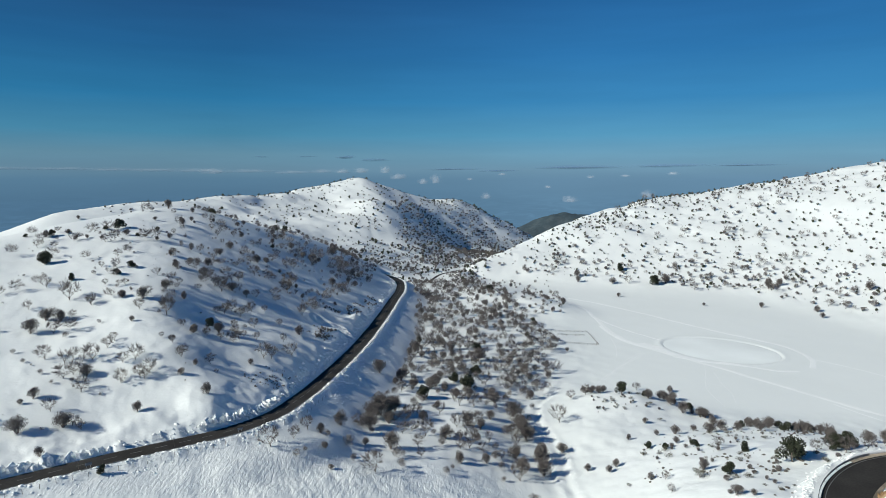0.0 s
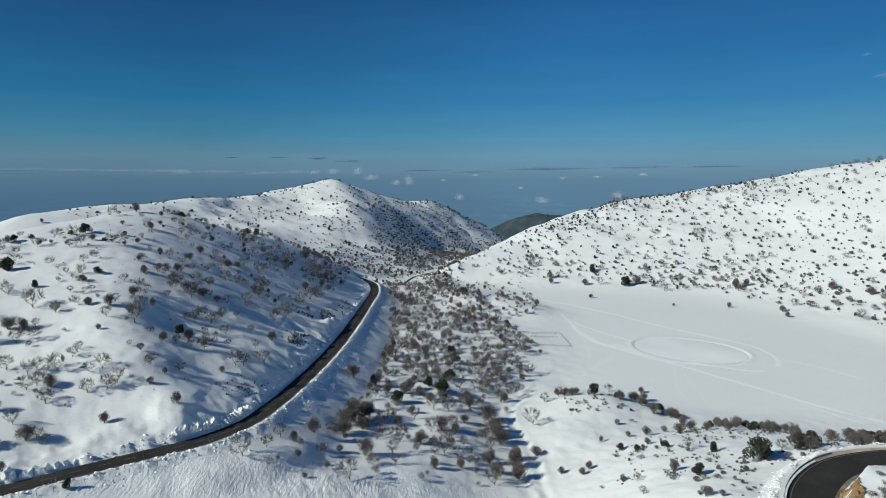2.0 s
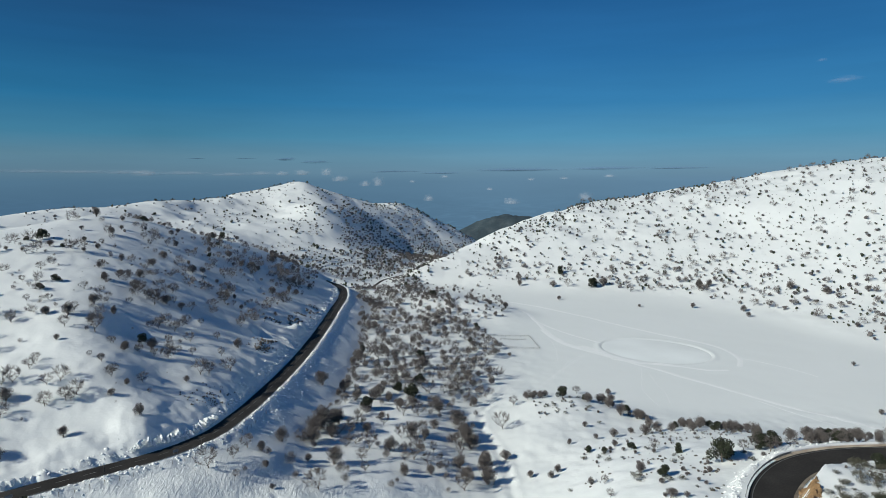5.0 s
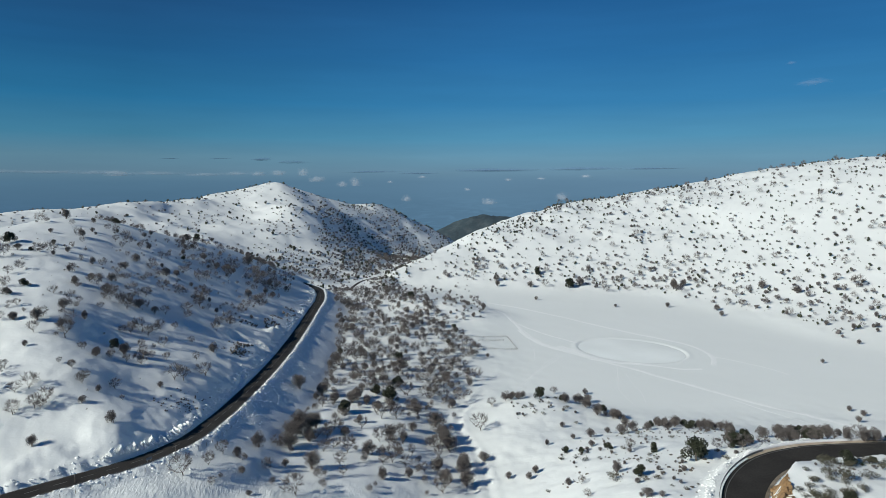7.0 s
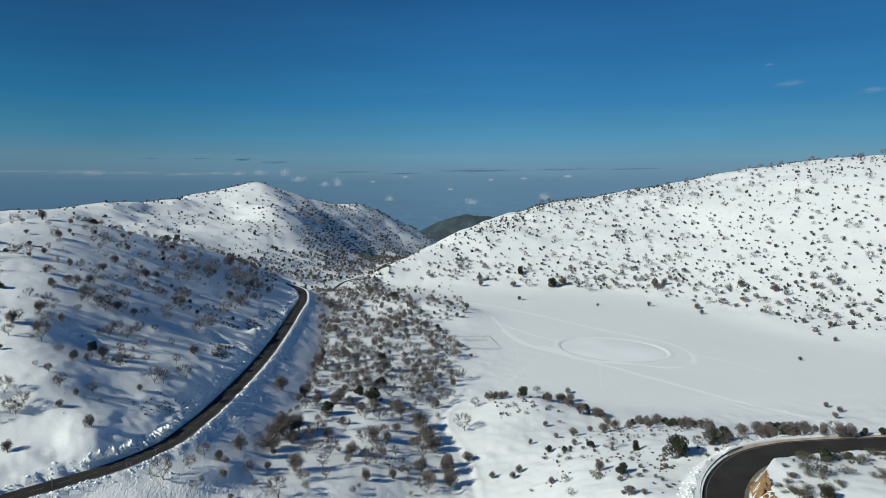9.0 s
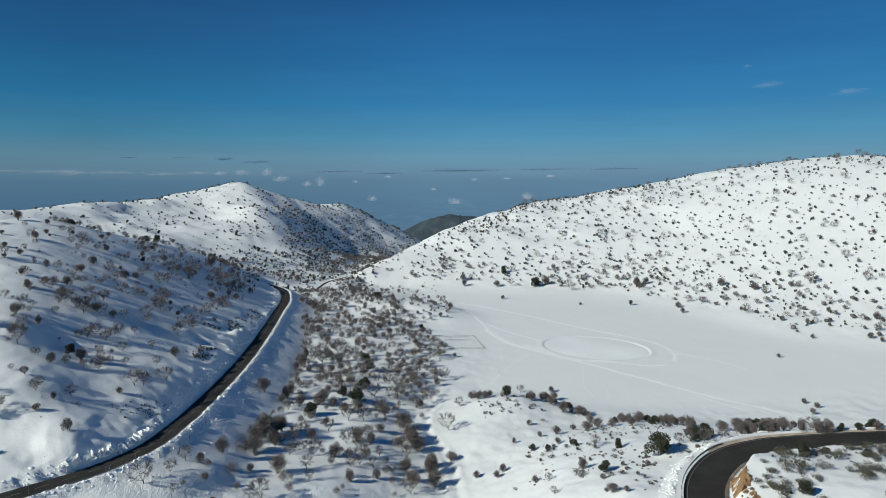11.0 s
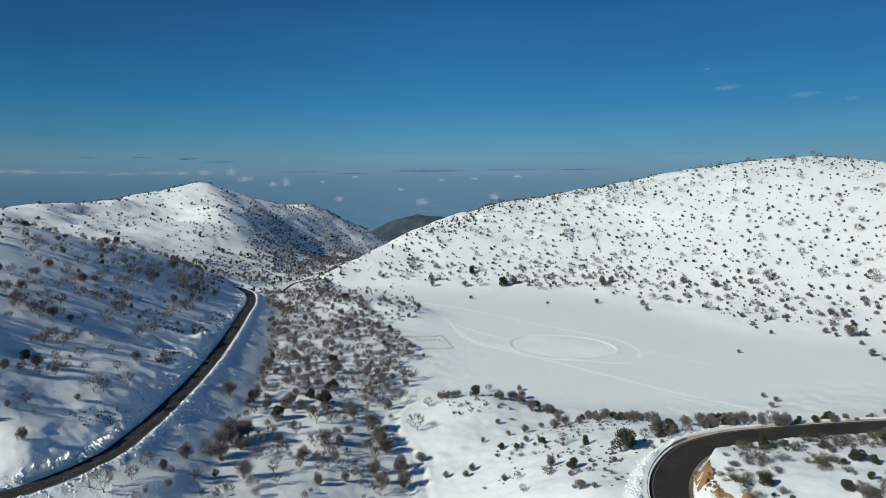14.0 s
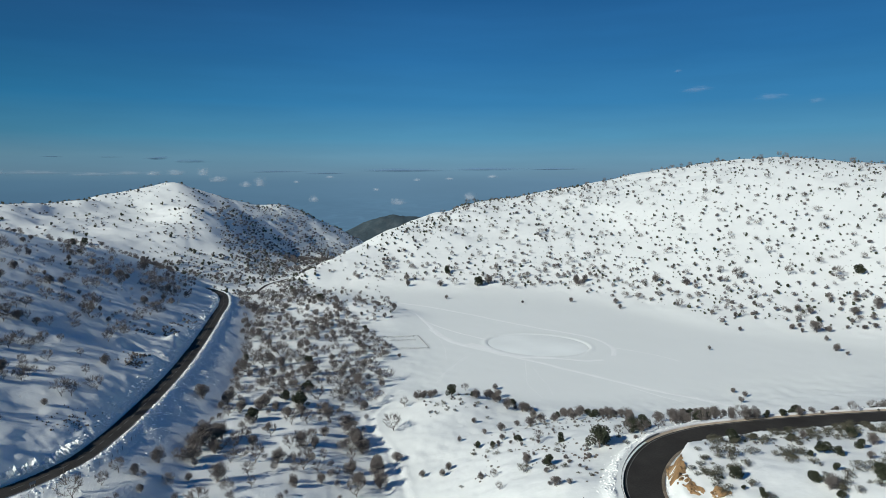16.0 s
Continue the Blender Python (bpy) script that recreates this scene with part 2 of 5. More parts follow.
def ground_at(x, y):
    return float(ground([x], [y])[0])
# ==== end of terrain ====


# ---- materials ----
def material(name, rough=0.8, metal=0.0):
    m = bpy.data.materials.new(name)
    m.use_nodes = True
    b = m.node_tree.nodes["Principled BSDF"]
    b.inputs["Roughness"].default_value = rough
    b.inputs["Metallic"].default_value = metal
    return m, m.node_tree, b


def add(nt, kind, **sets):
    n = nt.nodes.new(kind)
    for k, v in sets.items():
        n.inputs[k].default_value = v
    return n


def noise_ramp(nt, scale, detail, stops, coords="Object", distort=0.0):
    tc = nt.nodes.new("ShaderNodeTexCoord")
    no = add(nt, "ShaderNodeTexNoise", Scale=scale, Detail=detail, Distortion=distort)
    nt.links.new(tc.outputs[coords], no.inputs["Vector"])
    ra = nt.nodes.new("ShaderNodeValToRGB")
    el = ra.color_ramp.elements
    el[0].position, el[0].color = stops[0][0], (*stops[0][1], 1)
    el[1].position, el[1].color = stops[-1][0], (*stops[-1][1], 1)
    for p, c in stops[1:-1]:
        e = el.new(p)
        e.color = (*c, 1)
    nt.links.new(no.outputs["Fac"], ra.inputs[0])
    return no, ra


def bump(nt, b, source, strength, distance):
    bp = add(nt, "ShaderNodeBump", Strength=strength, Distance=distance)
    nt.links.new(source, bp.inputs["Height"])
    nt.links.new(bp.outputs[0], b.inputs["Normal"])
    return bp


def two_scale(name, rough, coarse, fine, dark, mid, light, relief=0.0, depth=0.02):
    """A surface whose colour varies at two scales, with relief from the fine one."""
    m, nt, b = material(name, rough)
    _, ra = noise_ramp(nt, coarse, 4, [(0.3, dark), (0.5, mid), (0.72, light)])
    fn, rb = noise_ramp(nt, fine, 5, [(0.3, (0.75, 0.75, 0.75)), (0.7, (1.2, 1.2, 1.2))])
    mx = nt.nodes.new("ShaderNodeMix")
    mx.data_type, mx.blend_type = "RGBA", "MULTIPLY"
    mx.inputs[0].default_value = 0.8
    nt.links.new(ra.outputs[0], mx.inputs[6])
    nt.links.new(rb.outputs[0], mx.inputs[7])
    nt.links.new(mx.outputs[2], b.inputs["Base Color"])
    if relief:
        bump(nt, b, fn.outputs["Fac"], relief, depth)
    return m


def snow_land():
    m, nt, b = material("snow", 0.65)
    _, ra = noise_ramp(nt, 0.03, 5, [(0.35, (0.815, 0.83, 0.81)), (0.65, (0.85, 0.865, 0.845))])
    # woods and fields below the snow line, distance haze painted in as blue
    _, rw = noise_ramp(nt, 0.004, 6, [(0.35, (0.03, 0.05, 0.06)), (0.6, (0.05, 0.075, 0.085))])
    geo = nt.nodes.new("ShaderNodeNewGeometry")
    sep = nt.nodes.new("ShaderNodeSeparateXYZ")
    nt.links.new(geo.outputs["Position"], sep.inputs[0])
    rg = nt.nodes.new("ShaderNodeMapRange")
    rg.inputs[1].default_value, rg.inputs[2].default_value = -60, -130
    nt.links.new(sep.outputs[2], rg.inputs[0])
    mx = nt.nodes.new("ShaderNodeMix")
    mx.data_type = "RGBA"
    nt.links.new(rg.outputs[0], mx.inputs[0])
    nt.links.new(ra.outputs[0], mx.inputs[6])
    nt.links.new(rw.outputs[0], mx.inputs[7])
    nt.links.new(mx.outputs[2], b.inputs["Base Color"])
    # a slightly paler, more even snow tone towards the floor of the basin
    _, rc = noise_ramp(nt, 0.02, 5, [(0.35, (0.83, 0.848, 0.82)), (0.65, (0.848, 0.865, 0.838))])
    rz = nt.nodes.new("ShaderNodeMapRange")
    rz.inputs[1].default_value, rz.inputs[2].default_value = 6.0, 0.0
    nt.links.new(sep.outputs[2], rz.inputs[0])
    cr = nt.nodes.new("ShaderNodeMix")
    cr.data_type = "RGBA"
    nt.links.new(rz.outputs[0], cr.inputs[0])
    nt.links.new(ra.outputs[0], cr.inputs[6])
    nt.links.new(rc.outputs[0], cr.inputs[7])
    nt.links.new(cr.outputs[2], mx.inputs[6])
    n1, _ = noise_ramp(nt, 0.8, 8, [(0, (0, 0, 0)), (1, (1, 1, 1))])
    n2, _ = noise_ramp(nt, 0.13, 5, [(0, (0, 0, 0)), (1, (1, 1, 1))], distort=0.6)
    # wind-carved streaks and hummocks on the slope below the near road
    tc = nt.nodes.new("ShaderNodeTexCoord")
    mp = nt.nodes.new("ShaderNodeMapping")
    mp.inputs["Scale"].default_value = (1.0, 0.36, 0.6)
    mp.inputs["Rotation"].default_value = (0, 0, radians(14))
    nt.links.new(tc.outputs["Object"], mp.inputs[0])
    carved = add(nt, "ShaderNodeTexNoise", Scale=1.25, Detail=3.0, Distortion=0.5)
    nt.links.new(mp.outputs[0], carved.inputs["Vector"])
    near_side = nt.nodes.new("ShaderNodeMapRange")
    near_side.inputs[1].default_value, near_side.inputs[2].default_value = 178, 158
    nt.links.new(sep.outputs[1], near_side.inputs[0])
    slant = nt.nodes.new("ShaderNodeMath")      # only on the lower side of the road, which runs aslant
    slant.operation = "MULTIPLY_ADD"
    slant.inputs[1].default_value = -0.78
    nt.links.new(sep.outputs[0], slant.inputs[0])
    nt.links.new(sep.outputs[1], slant.inputs[2])
    left_side = nt.nodes.new("ShaderNodeMapRange")
    left_side.inputs[1].default_value, left_side.inputs[2].default_value = 211, 203
    nt.links.new(slant.outputs[0], left_side.inputs[0])
    valley_side = nt.nodes.new("ShaderNodeMapRange")
    valley_side.inputs[1].default_value, valley_side.inputs[2].default_value = 36, 18
    nt.links.new(sep.outputs[0], valley_side.inputs[0])
    bounded = nt.nodes.new("ShaderNodeMath")
    bounded.operation = "MULTIPLY"
    nt.links.new(left_side.outputs[0], bounded.inputs[0])
    nt.links.new(valley_side.outputs[0], bounded.inputs[1])
    streaky = nt.nodes.new("ShaderNodeMath")
    streaky.operation = "MULTIPLY"
    nt.links.new(near_side.outputs[0], streaky.inputs[0])
    nt.links.new(bounded.outputs[0], streaky.inputs[1])
    cut = bump(nt, b, carved.outputs["Fac"], 0.9, 0.28)
    nt.links.new(streaky.outputs[0], cut.inputs["Strength"])
    wide = bump(nt, b, n2.outputs["Fac"], 0.05, 1.0)
    nt.links.new(cut.outputs[0], wide.inputs["Normal"])
    small = bump(nt, b, n1.outputs["Fac"], 0.3, 0.3)
    crusty = nt.nodes.new("ShaderNodeMapRange")
    crusty.inputs[1].default_value, crusty.inputs[2].default_value = 1.0, 5.0
    crusty.inputs[3].default_value, crusty.inputs[4].default_value = 0.09, 0.32
    nt.links.new(sep.outputs[2], crusty.inputs[0])
    nt.links.new(crusty.outputs[0], small.inputs["Strength"])
    nt.links.new(wide.outputs[0], small.inputs["Normal"])
    return m


SNOW = snow_land()
SNOW_CRUST = two_scale("snow_crust", 0.7, 0.2, 3.0, (0.91, 0.92, 0.895), (0.94, 0.945, 0.92), (0.96, 0.96, 0.94), 0.3, 0.1)
ICE = two_scale("snowed_ice", 0.65, 0.02, 0.01, (0.815, 0.835, 0.81), (0.825, 0.845, 0.82), (0.835, 0.855, 0.83))
ASPHALT = two_scale("asphalt", 0.9, 0.12, 2.2, (0.029, 0.0265, 0.0245), (0.038, 0.035, 0.032), (0.05, 0.046, 0.042), 0.3, 0.02)
ASPHALT.node_tree.nodes["Principled BSDF"].inputs["Specular IOR Level"].default_value = 0.15
LINE_PAINT = two_scale("road_paint", 0.6, 0.8, 4.0, (0.08, 0.08, 0.08), (0.14, 0.14, 0.135), (0.24, 0.24, 0.23))
DARK_SOIL = two_scale("dark_soil", 0.9, 0.3, 3.0, (0.12, 0.095, 0.07), (0.18, 0.145, 0.105), (0.27, 0.22, 0.165), 0.6, 0.06)
SOIL = two_scale("shoulder_soil", 0.9, 0.3, 3.0, (0.33, 0.26, 0.2), (0.44, 0.36, 0.28), (0.54, 0.45, 0.36), 0.6, 0.06)
RED_KERB = two_scale("red_kerb", 0.8, 0.3, 3.0, (0.36, 0.16, 0.11), (0.48, 0.23, 0.165), (0.56, 0.31, 0.24))
ROCK = two_scale("orange_rock", 0.9, 0.25, 1.6, (0.13, 0.085, 0.05), (0.31, 0.185, 0.085), (0.45, 0.33, 0.2), 1.0, 0.35)
STONE = two_scale("dark_stone", 0.9, 0.4, 2.5, (0.07, 0.062, 0.055), (0.13, 0.112, 0.096), (0.21, 0.18, 0.155), 0.8, 0.1)
BARK = two_scale("bark", 0.9, 1.5, 9.0, (0.11, 0.09, 0.076), (0.175, 0.143, 0.122), (0.25, 0.208, 0.18))
TWIG = two_scale("twigs", 0.9, 0.6, 5.0, (0.108, 0.093, 0.085), (0.166, 0.144, 0.132), (0.24, 0.21, 0.194))
SHRUB = two_scale("shrub_twigs", 0.9, 0.6, 5.0, (0.112, 0.097, 0.089), (0.168, 0.147, 0.136), (0.24, 0.212, 0.197))
# greyer than the near shrubs: distance haze mixed into the twig colour
HAZED_SHRUB = two_scale("hazed_shrub_twigs", 0.9, 0.05, 5.0, (0.085, 0.076, 0.073), (0.13, 0.117, 0.112), (0.18, 0.163, 0.157))
LEAF = two_scale("evergreen_leaves", 0.7, 0.8, 6.0, (0.019, 0.023, 0.012), (0.036, 0.042, 0.021), (0.062, 0.067, 0.036))
HEATH = two_scale("grey_green_leaves", 0.8, 0.8, 6.0, (0.055, 0.053, 0.033), (0.095, 0.089, 0.058), (0.15, 0.136, 0.094))
WOOD = two_scale("weathered_wood", 0.85, 1.0, 8.0, (0.08, 0.065, 0.05), (0.13, 0.105, 0.085), (0.19, 0.16, 0.13))
METAL = two_scale("galvanised_steel", 0.5, 1.0, 6.0, (0.18, 0.18, 0.18), (0.25, 0.25, 0.25), (0.33, 0.33, 0.33))
# dark woodland with the blue of the air in between painted into it
HAZED_WOOD = two_scale("hazed_woodland", 0.9, 0.012, 0.06, (0.026, 0.042, 0.054), (0.036, 0.057, 0.07), (0.07, 0.09, 0.1))


# ---- building helpers ----
def mesh_of(name, verts, faces, mat, shade=False):
    me = bpy.data.meshes.new(name)
    me.from_pydata([tuple(map(float, v)) for v in verts], [], faces)
    me.materials.append(mat)
    if shade:
        me.polygons.foreach_set("use_smooth", [True] * len(me.polygons))
    me.update()
    return me


def grid_mesh(name, xs, ys, zs, mat, close=False):
    """A smooth grid of quads from arrays of rows x columns."""
    r, c = xs.shape
    co = np.column_stack([xs.ravel(), ys.ravel(), zs.ravel()]).astype(np.float32)
    i = np.arange(r * c).reshape(r, c)
    right = np.roll(i, -1, axis=1) if close else i[:, 1:]
    left = i if close else i[:, :-1]
    f = np.stack([left[:-1], right[:-1], right[1:], left[1:]], -1).reshape(-1, 4).astype(np.int32)
    me = bpy.data.meshes.new(name)
    me.vertices.add(len(co))
    me.vertices.foreach_set("co", co.ravel())
    me.loops.add(f.size)
    me.loops.foreach_set("vertex_index", f.ravel())
    me.polygons.add(len(f))
    me.polygons.foreach_set("loop_start", np.arange(0, f.size, 4, dtype=np.int32))
    me.polygons.foreach_set("use_smooth", np.ones(len(f), dtype=bool))
    me.materials.append(mat)
    me.update(calc_edges=True)
    return me


def part(name, me, parent, label=""):
    ob = new(name, me)
    ob.parent = parent
    return tagged(ob, label)


# ---- ground ----
def build_ground():
    fine = np.radians(np.arange(-41, 57, 0.2))
    rest = np.radians(np.arange(57, 319, 3.0))
    ang = np.concatenate([fine, rest])
    rad = np.concatenate([[0.02, 12, 30, 50, 65, 80], np.geomspace(95, 1150, 380), np.geomspace(1170, 4600, 60)])
    a, r = np.meshgrid(-ang, rad)      # turned so that faces look up
    x, y = r * np.sin(-a), r * np.cos(a)
    z = ground(x.ravel(), y.ravel()).reshape(x.shape)
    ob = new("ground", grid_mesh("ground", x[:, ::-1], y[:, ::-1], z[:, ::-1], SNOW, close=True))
    return tagged(ob, "snow-covered mountain ground with hills, valley and flat plain", "ground", kind="structure")


build_ground()


def ribbon(name, line, half, lift, mat, offset=0.0, across=2):
    """A strip along a line of x, y, z points."""
    t = np.gradient(line[:, :2], axis=0)
    t /= np.linalg.norm(t, axis=1)[:, None]
    n = np.column_stack([-t[:, 1], t[:, 0]])
    cols = np.linspace(-half, half, across)[None, :] + offset
    xs = line[:, 0:1] + n[:, 0:1] * cols
    ys = line[:, 1:2] + n[:, 1:2] * cols
    zs = np.repeat(line[:, 2:3] + lift, across, axis=1)
    return grid_mesh(name, xs[:, ::-1], ys[:, ::-1], zs[:, ::-1], mat)


road_left = tagged(new("road_left", ribbon("road_left", ROADS[0][0], ROAD_HALF, 0.02, ASPHALT, across=5)), "dark ploughed asphalt mountain road along the hillside", "road", kind="structure")
road_bend = tagged(new("road_bend", ribbon("road_bend", ROADS[1][0], BEND_HALF, 0.02, ASPHALT, across=5)), "dark ploughed asphalt road in a sharp bend", "road", kind="structure")
road_low = tagged(new("road_low", ribbon("road_low", ROADS[2][0], LOW_HALF, 0.03, ASPHALT, across=3)), "narrow dark road down in the far valley", "road", kind="structure")

# ---- haze and far lands ----
def haze_wall():
    """The hazy lowlands and the bottom of the sky, painted as emission, far behind everything."""
    m = bpy.data.materials.new("painted_haze")
    m.use_nodes = True
    nt = m.node_tree
    nt.nodes.remove(nt.nodes["Principled BSDF"])
    tc = nt.nodes.new("ShaderNodeTexCoord")
    sep = nt.nodes.new("ShaderNodeSeparateXYZ")
    nt.links.new(tc.outputs["Object"], sep.inputs[0])
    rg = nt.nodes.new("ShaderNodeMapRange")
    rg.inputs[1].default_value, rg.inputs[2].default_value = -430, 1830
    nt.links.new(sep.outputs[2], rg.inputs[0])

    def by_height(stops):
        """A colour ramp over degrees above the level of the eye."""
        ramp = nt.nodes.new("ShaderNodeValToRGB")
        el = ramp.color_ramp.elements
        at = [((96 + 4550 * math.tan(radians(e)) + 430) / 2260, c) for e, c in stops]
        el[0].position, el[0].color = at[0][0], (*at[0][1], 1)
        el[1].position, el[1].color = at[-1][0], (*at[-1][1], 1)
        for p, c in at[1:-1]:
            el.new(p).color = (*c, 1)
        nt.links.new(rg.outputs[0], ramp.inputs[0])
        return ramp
    # haze and sky glow painted by height, in a dimmer and a brighter version
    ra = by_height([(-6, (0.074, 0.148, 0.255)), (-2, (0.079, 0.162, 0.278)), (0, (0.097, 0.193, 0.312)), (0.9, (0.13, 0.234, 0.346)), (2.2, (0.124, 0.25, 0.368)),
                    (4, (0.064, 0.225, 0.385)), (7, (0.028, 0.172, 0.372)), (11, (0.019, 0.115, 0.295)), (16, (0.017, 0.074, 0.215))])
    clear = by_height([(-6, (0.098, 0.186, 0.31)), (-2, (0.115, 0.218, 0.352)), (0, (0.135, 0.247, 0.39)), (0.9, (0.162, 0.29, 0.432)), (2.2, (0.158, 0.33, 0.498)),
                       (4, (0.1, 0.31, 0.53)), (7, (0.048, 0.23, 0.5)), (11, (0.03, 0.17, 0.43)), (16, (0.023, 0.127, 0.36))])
    # faint fields and cloud banks, drawn out level
    mp = nt.nodes.new("ShaderNodeMapping")
    mp.inputs["Scale"].default_value = (0.0012, 0.0012, 0.012)
    nt.links.new(tc.outputs["Object"], mp.inputs[0])
    no = add(nt, "ShaderNodeTexNoise", Scale=1.0, Detail=6.0)
    nt.links.new(mp.outputs[0], no.inputs["Vector"])
    vr = nt.nodes.new("ShaderNodeMapRange")
    vr.inputs[1].default_value, vr.inputs[2].default_value = 0.35, 0.68
    vr.inputs[3].default_value, vr.inputs[4].default_value = 0.975, 1.03
    nt.links.new(no.outputs["Fac"], vr.inputs[0])
    # the painted glow is dimmer to the left, brighter to the right
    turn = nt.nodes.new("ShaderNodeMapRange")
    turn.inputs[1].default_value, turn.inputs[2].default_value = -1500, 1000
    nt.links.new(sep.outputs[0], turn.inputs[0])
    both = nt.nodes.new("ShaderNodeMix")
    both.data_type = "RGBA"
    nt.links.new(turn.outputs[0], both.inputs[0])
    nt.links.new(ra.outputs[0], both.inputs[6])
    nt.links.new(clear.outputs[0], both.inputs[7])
    fields = nt.nodes.new("ShaderNodeMapping")
    fields.inputs["Scale"].default_value = (0.006, 0.006, 0.045)
    nt.links.new(tc.outputs["Object"], fields.inputs[0])
    patch = add(nt, "ShaderNodeTexNoise", Scale=1.0, Detail=5.0, Distortion=0.8)
    nt.links.new(fields.outputs[0], patch.inputs["Vector"])
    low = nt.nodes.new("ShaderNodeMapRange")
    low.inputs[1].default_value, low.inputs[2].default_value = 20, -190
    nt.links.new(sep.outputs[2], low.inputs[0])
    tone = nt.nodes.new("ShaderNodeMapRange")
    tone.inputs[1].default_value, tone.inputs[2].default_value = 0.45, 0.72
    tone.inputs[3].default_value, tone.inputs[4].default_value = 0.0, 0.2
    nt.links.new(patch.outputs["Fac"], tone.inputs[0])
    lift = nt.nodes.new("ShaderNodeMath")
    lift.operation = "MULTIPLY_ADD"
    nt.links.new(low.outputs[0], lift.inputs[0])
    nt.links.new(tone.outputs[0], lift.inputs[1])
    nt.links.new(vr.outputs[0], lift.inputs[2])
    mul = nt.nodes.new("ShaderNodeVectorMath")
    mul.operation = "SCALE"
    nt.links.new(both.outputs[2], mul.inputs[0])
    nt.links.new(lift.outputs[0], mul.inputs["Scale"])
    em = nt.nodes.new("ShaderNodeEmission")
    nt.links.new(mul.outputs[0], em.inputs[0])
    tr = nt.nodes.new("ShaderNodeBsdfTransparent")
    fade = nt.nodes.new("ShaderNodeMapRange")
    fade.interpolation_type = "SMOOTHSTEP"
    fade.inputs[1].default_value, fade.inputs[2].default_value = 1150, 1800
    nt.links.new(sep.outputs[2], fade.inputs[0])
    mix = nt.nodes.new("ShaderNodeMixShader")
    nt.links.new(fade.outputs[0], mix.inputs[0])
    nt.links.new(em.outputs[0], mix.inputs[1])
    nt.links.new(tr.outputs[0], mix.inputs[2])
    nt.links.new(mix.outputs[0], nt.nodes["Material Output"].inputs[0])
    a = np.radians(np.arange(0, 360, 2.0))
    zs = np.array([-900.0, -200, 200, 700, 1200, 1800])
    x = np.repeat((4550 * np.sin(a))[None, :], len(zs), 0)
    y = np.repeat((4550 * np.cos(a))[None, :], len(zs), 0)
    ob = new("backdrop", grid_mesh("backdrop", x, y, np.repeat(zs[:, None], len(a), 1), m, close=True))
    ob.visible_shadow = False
    return tagged(ob, "glowing backdrop painted with blue hazy lowlands and lower sky", "backdrop", kind="structure")


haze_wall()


def far_hill(name, centre, length, width, height, turn, seed, mat, label):
    u = np.linspace(-1, 1, 70)
    v = np.linspace(-1, 1, 30)
    uu, vv = np.meshgrid(u, v)
    c, s = math.cos(radians(turn)), math.sin(radians(turn))
    x, y = uu * length, vv * width
    dome = np.clip(1 - uu**2, 0, 1) ** 0.8 * np.clip(1 - vv**2, 0, 1)
    z = height * dome * (1 + 0.14 * fbm(x, y, length * 0.35, 4, seed)) + dome * 10 * fbm(x, y, length * 0.12, 4, seed + 5)
    ob = new(name, grid_mesh(name, x * c - y * s + centre[0], x * s + y * c + centre[1], z + centre[2], mat))
    return tagged(ob, label, "hill", kind="structure")


far_hill("far_wooded_hill", (1000, 4150, -440), 790, 280, 296, -14, 3, HAZED_WOOD, "dark wooded hill far beyond the valley")


def cloud_material(name, thick, tone, grain):
    """Thin vapour: densest in the middle of the cloud, broken up by noise, clear at the rim."""
    m, nt, b = material(name, 1.0)
    nt.nodes.remove(b)
    tc = nt.nodes.new("ShaderNodeTexCoord")
    length = nt.nodes.new("ShaderNodeVectorMath")
    length.operation = "LENGTH"
    nt.links.new(tc.outputs["Object"], length.inputs[0])
    info = nt.nodes.new("ShaderNodeObjectInfo")
    shift = nt.nodes.new("ShaderNodeVectorMath")
    shift.operation = "ADD"
    nt.links.new(tc.outputs["Object"], shift.inputs[0])
    nt.links.new(info.outputs["Location"], shift.inputs[1])
    no = add(nt, "ShaderNodeTexNoise", Scale=grain, Detail=5.0, Roughness=0.6)
    nt.links.new(shift.outputs[0], no.inputs["Vector"])
    body = nt.nodes.new("ShaderNodeMath")
    body.operation = "MULTIPLY_ADD"      # noise against the distance from the middle
    body.inputs[1].default_value = 1.9
    nt.links.new(no.outputs["Fac"], body.inputs[0])
    far = nt.nodes.new("ShaderNodeMath")
    far.operation = "MULTIPLY"
    far.inputs[1].default_value = -1.0
    nt.links.new(length.outputs["Value"], far.inputs[0])
    nt.links.new(far.outputs[0], body.inputs[2])
    rg = nt.nodes.new("ShaderNodeMapRange")
    rg.interpolation_type = "SMOOTHSTEP"
    rg.inputs[1].default_value, rg.inputs[2].default_value = 0.05, 0.95
    rg.inputs[3].default_value, rg.inputs[4].default_value = 0.0, thick
    nt.links.new(body.outputs[0], rg.inputs[0])
    white = nt.nodes.new("ShaderNodeBsdfDiffuse")
    white.inputs[0].default_value = (*tone, 1)
    tr = nt.nodes.new("ShaderNodeBsdfTransparent")
    mix = nt.nodes.new("ShaderNodeMixShader")
    nt.links.new(rg.outputs[0], mix.inputs[0])
    nt.links.new(tr.outputs[0], mix.inputs[1])
    nt.links.new(white.outputs[0], mix.inputs[2])
    nt.links.new(mix.outputs[0], nt.nodes["Material Output"].inputs[0])
    return m


CLOUD = cloud_material("cumulus", 0.22, (0.6, 0.6, 0.64), 2.6)
CLOUD_FAINT = cloud_material("faint_cumulus", 0.13, (0.58, 0.58, 0.63), 2.6)
CLOUD_HIGH = cloud_material("high_cloud", 0.055, (0.8, 0.7, 0.7), 1.6)
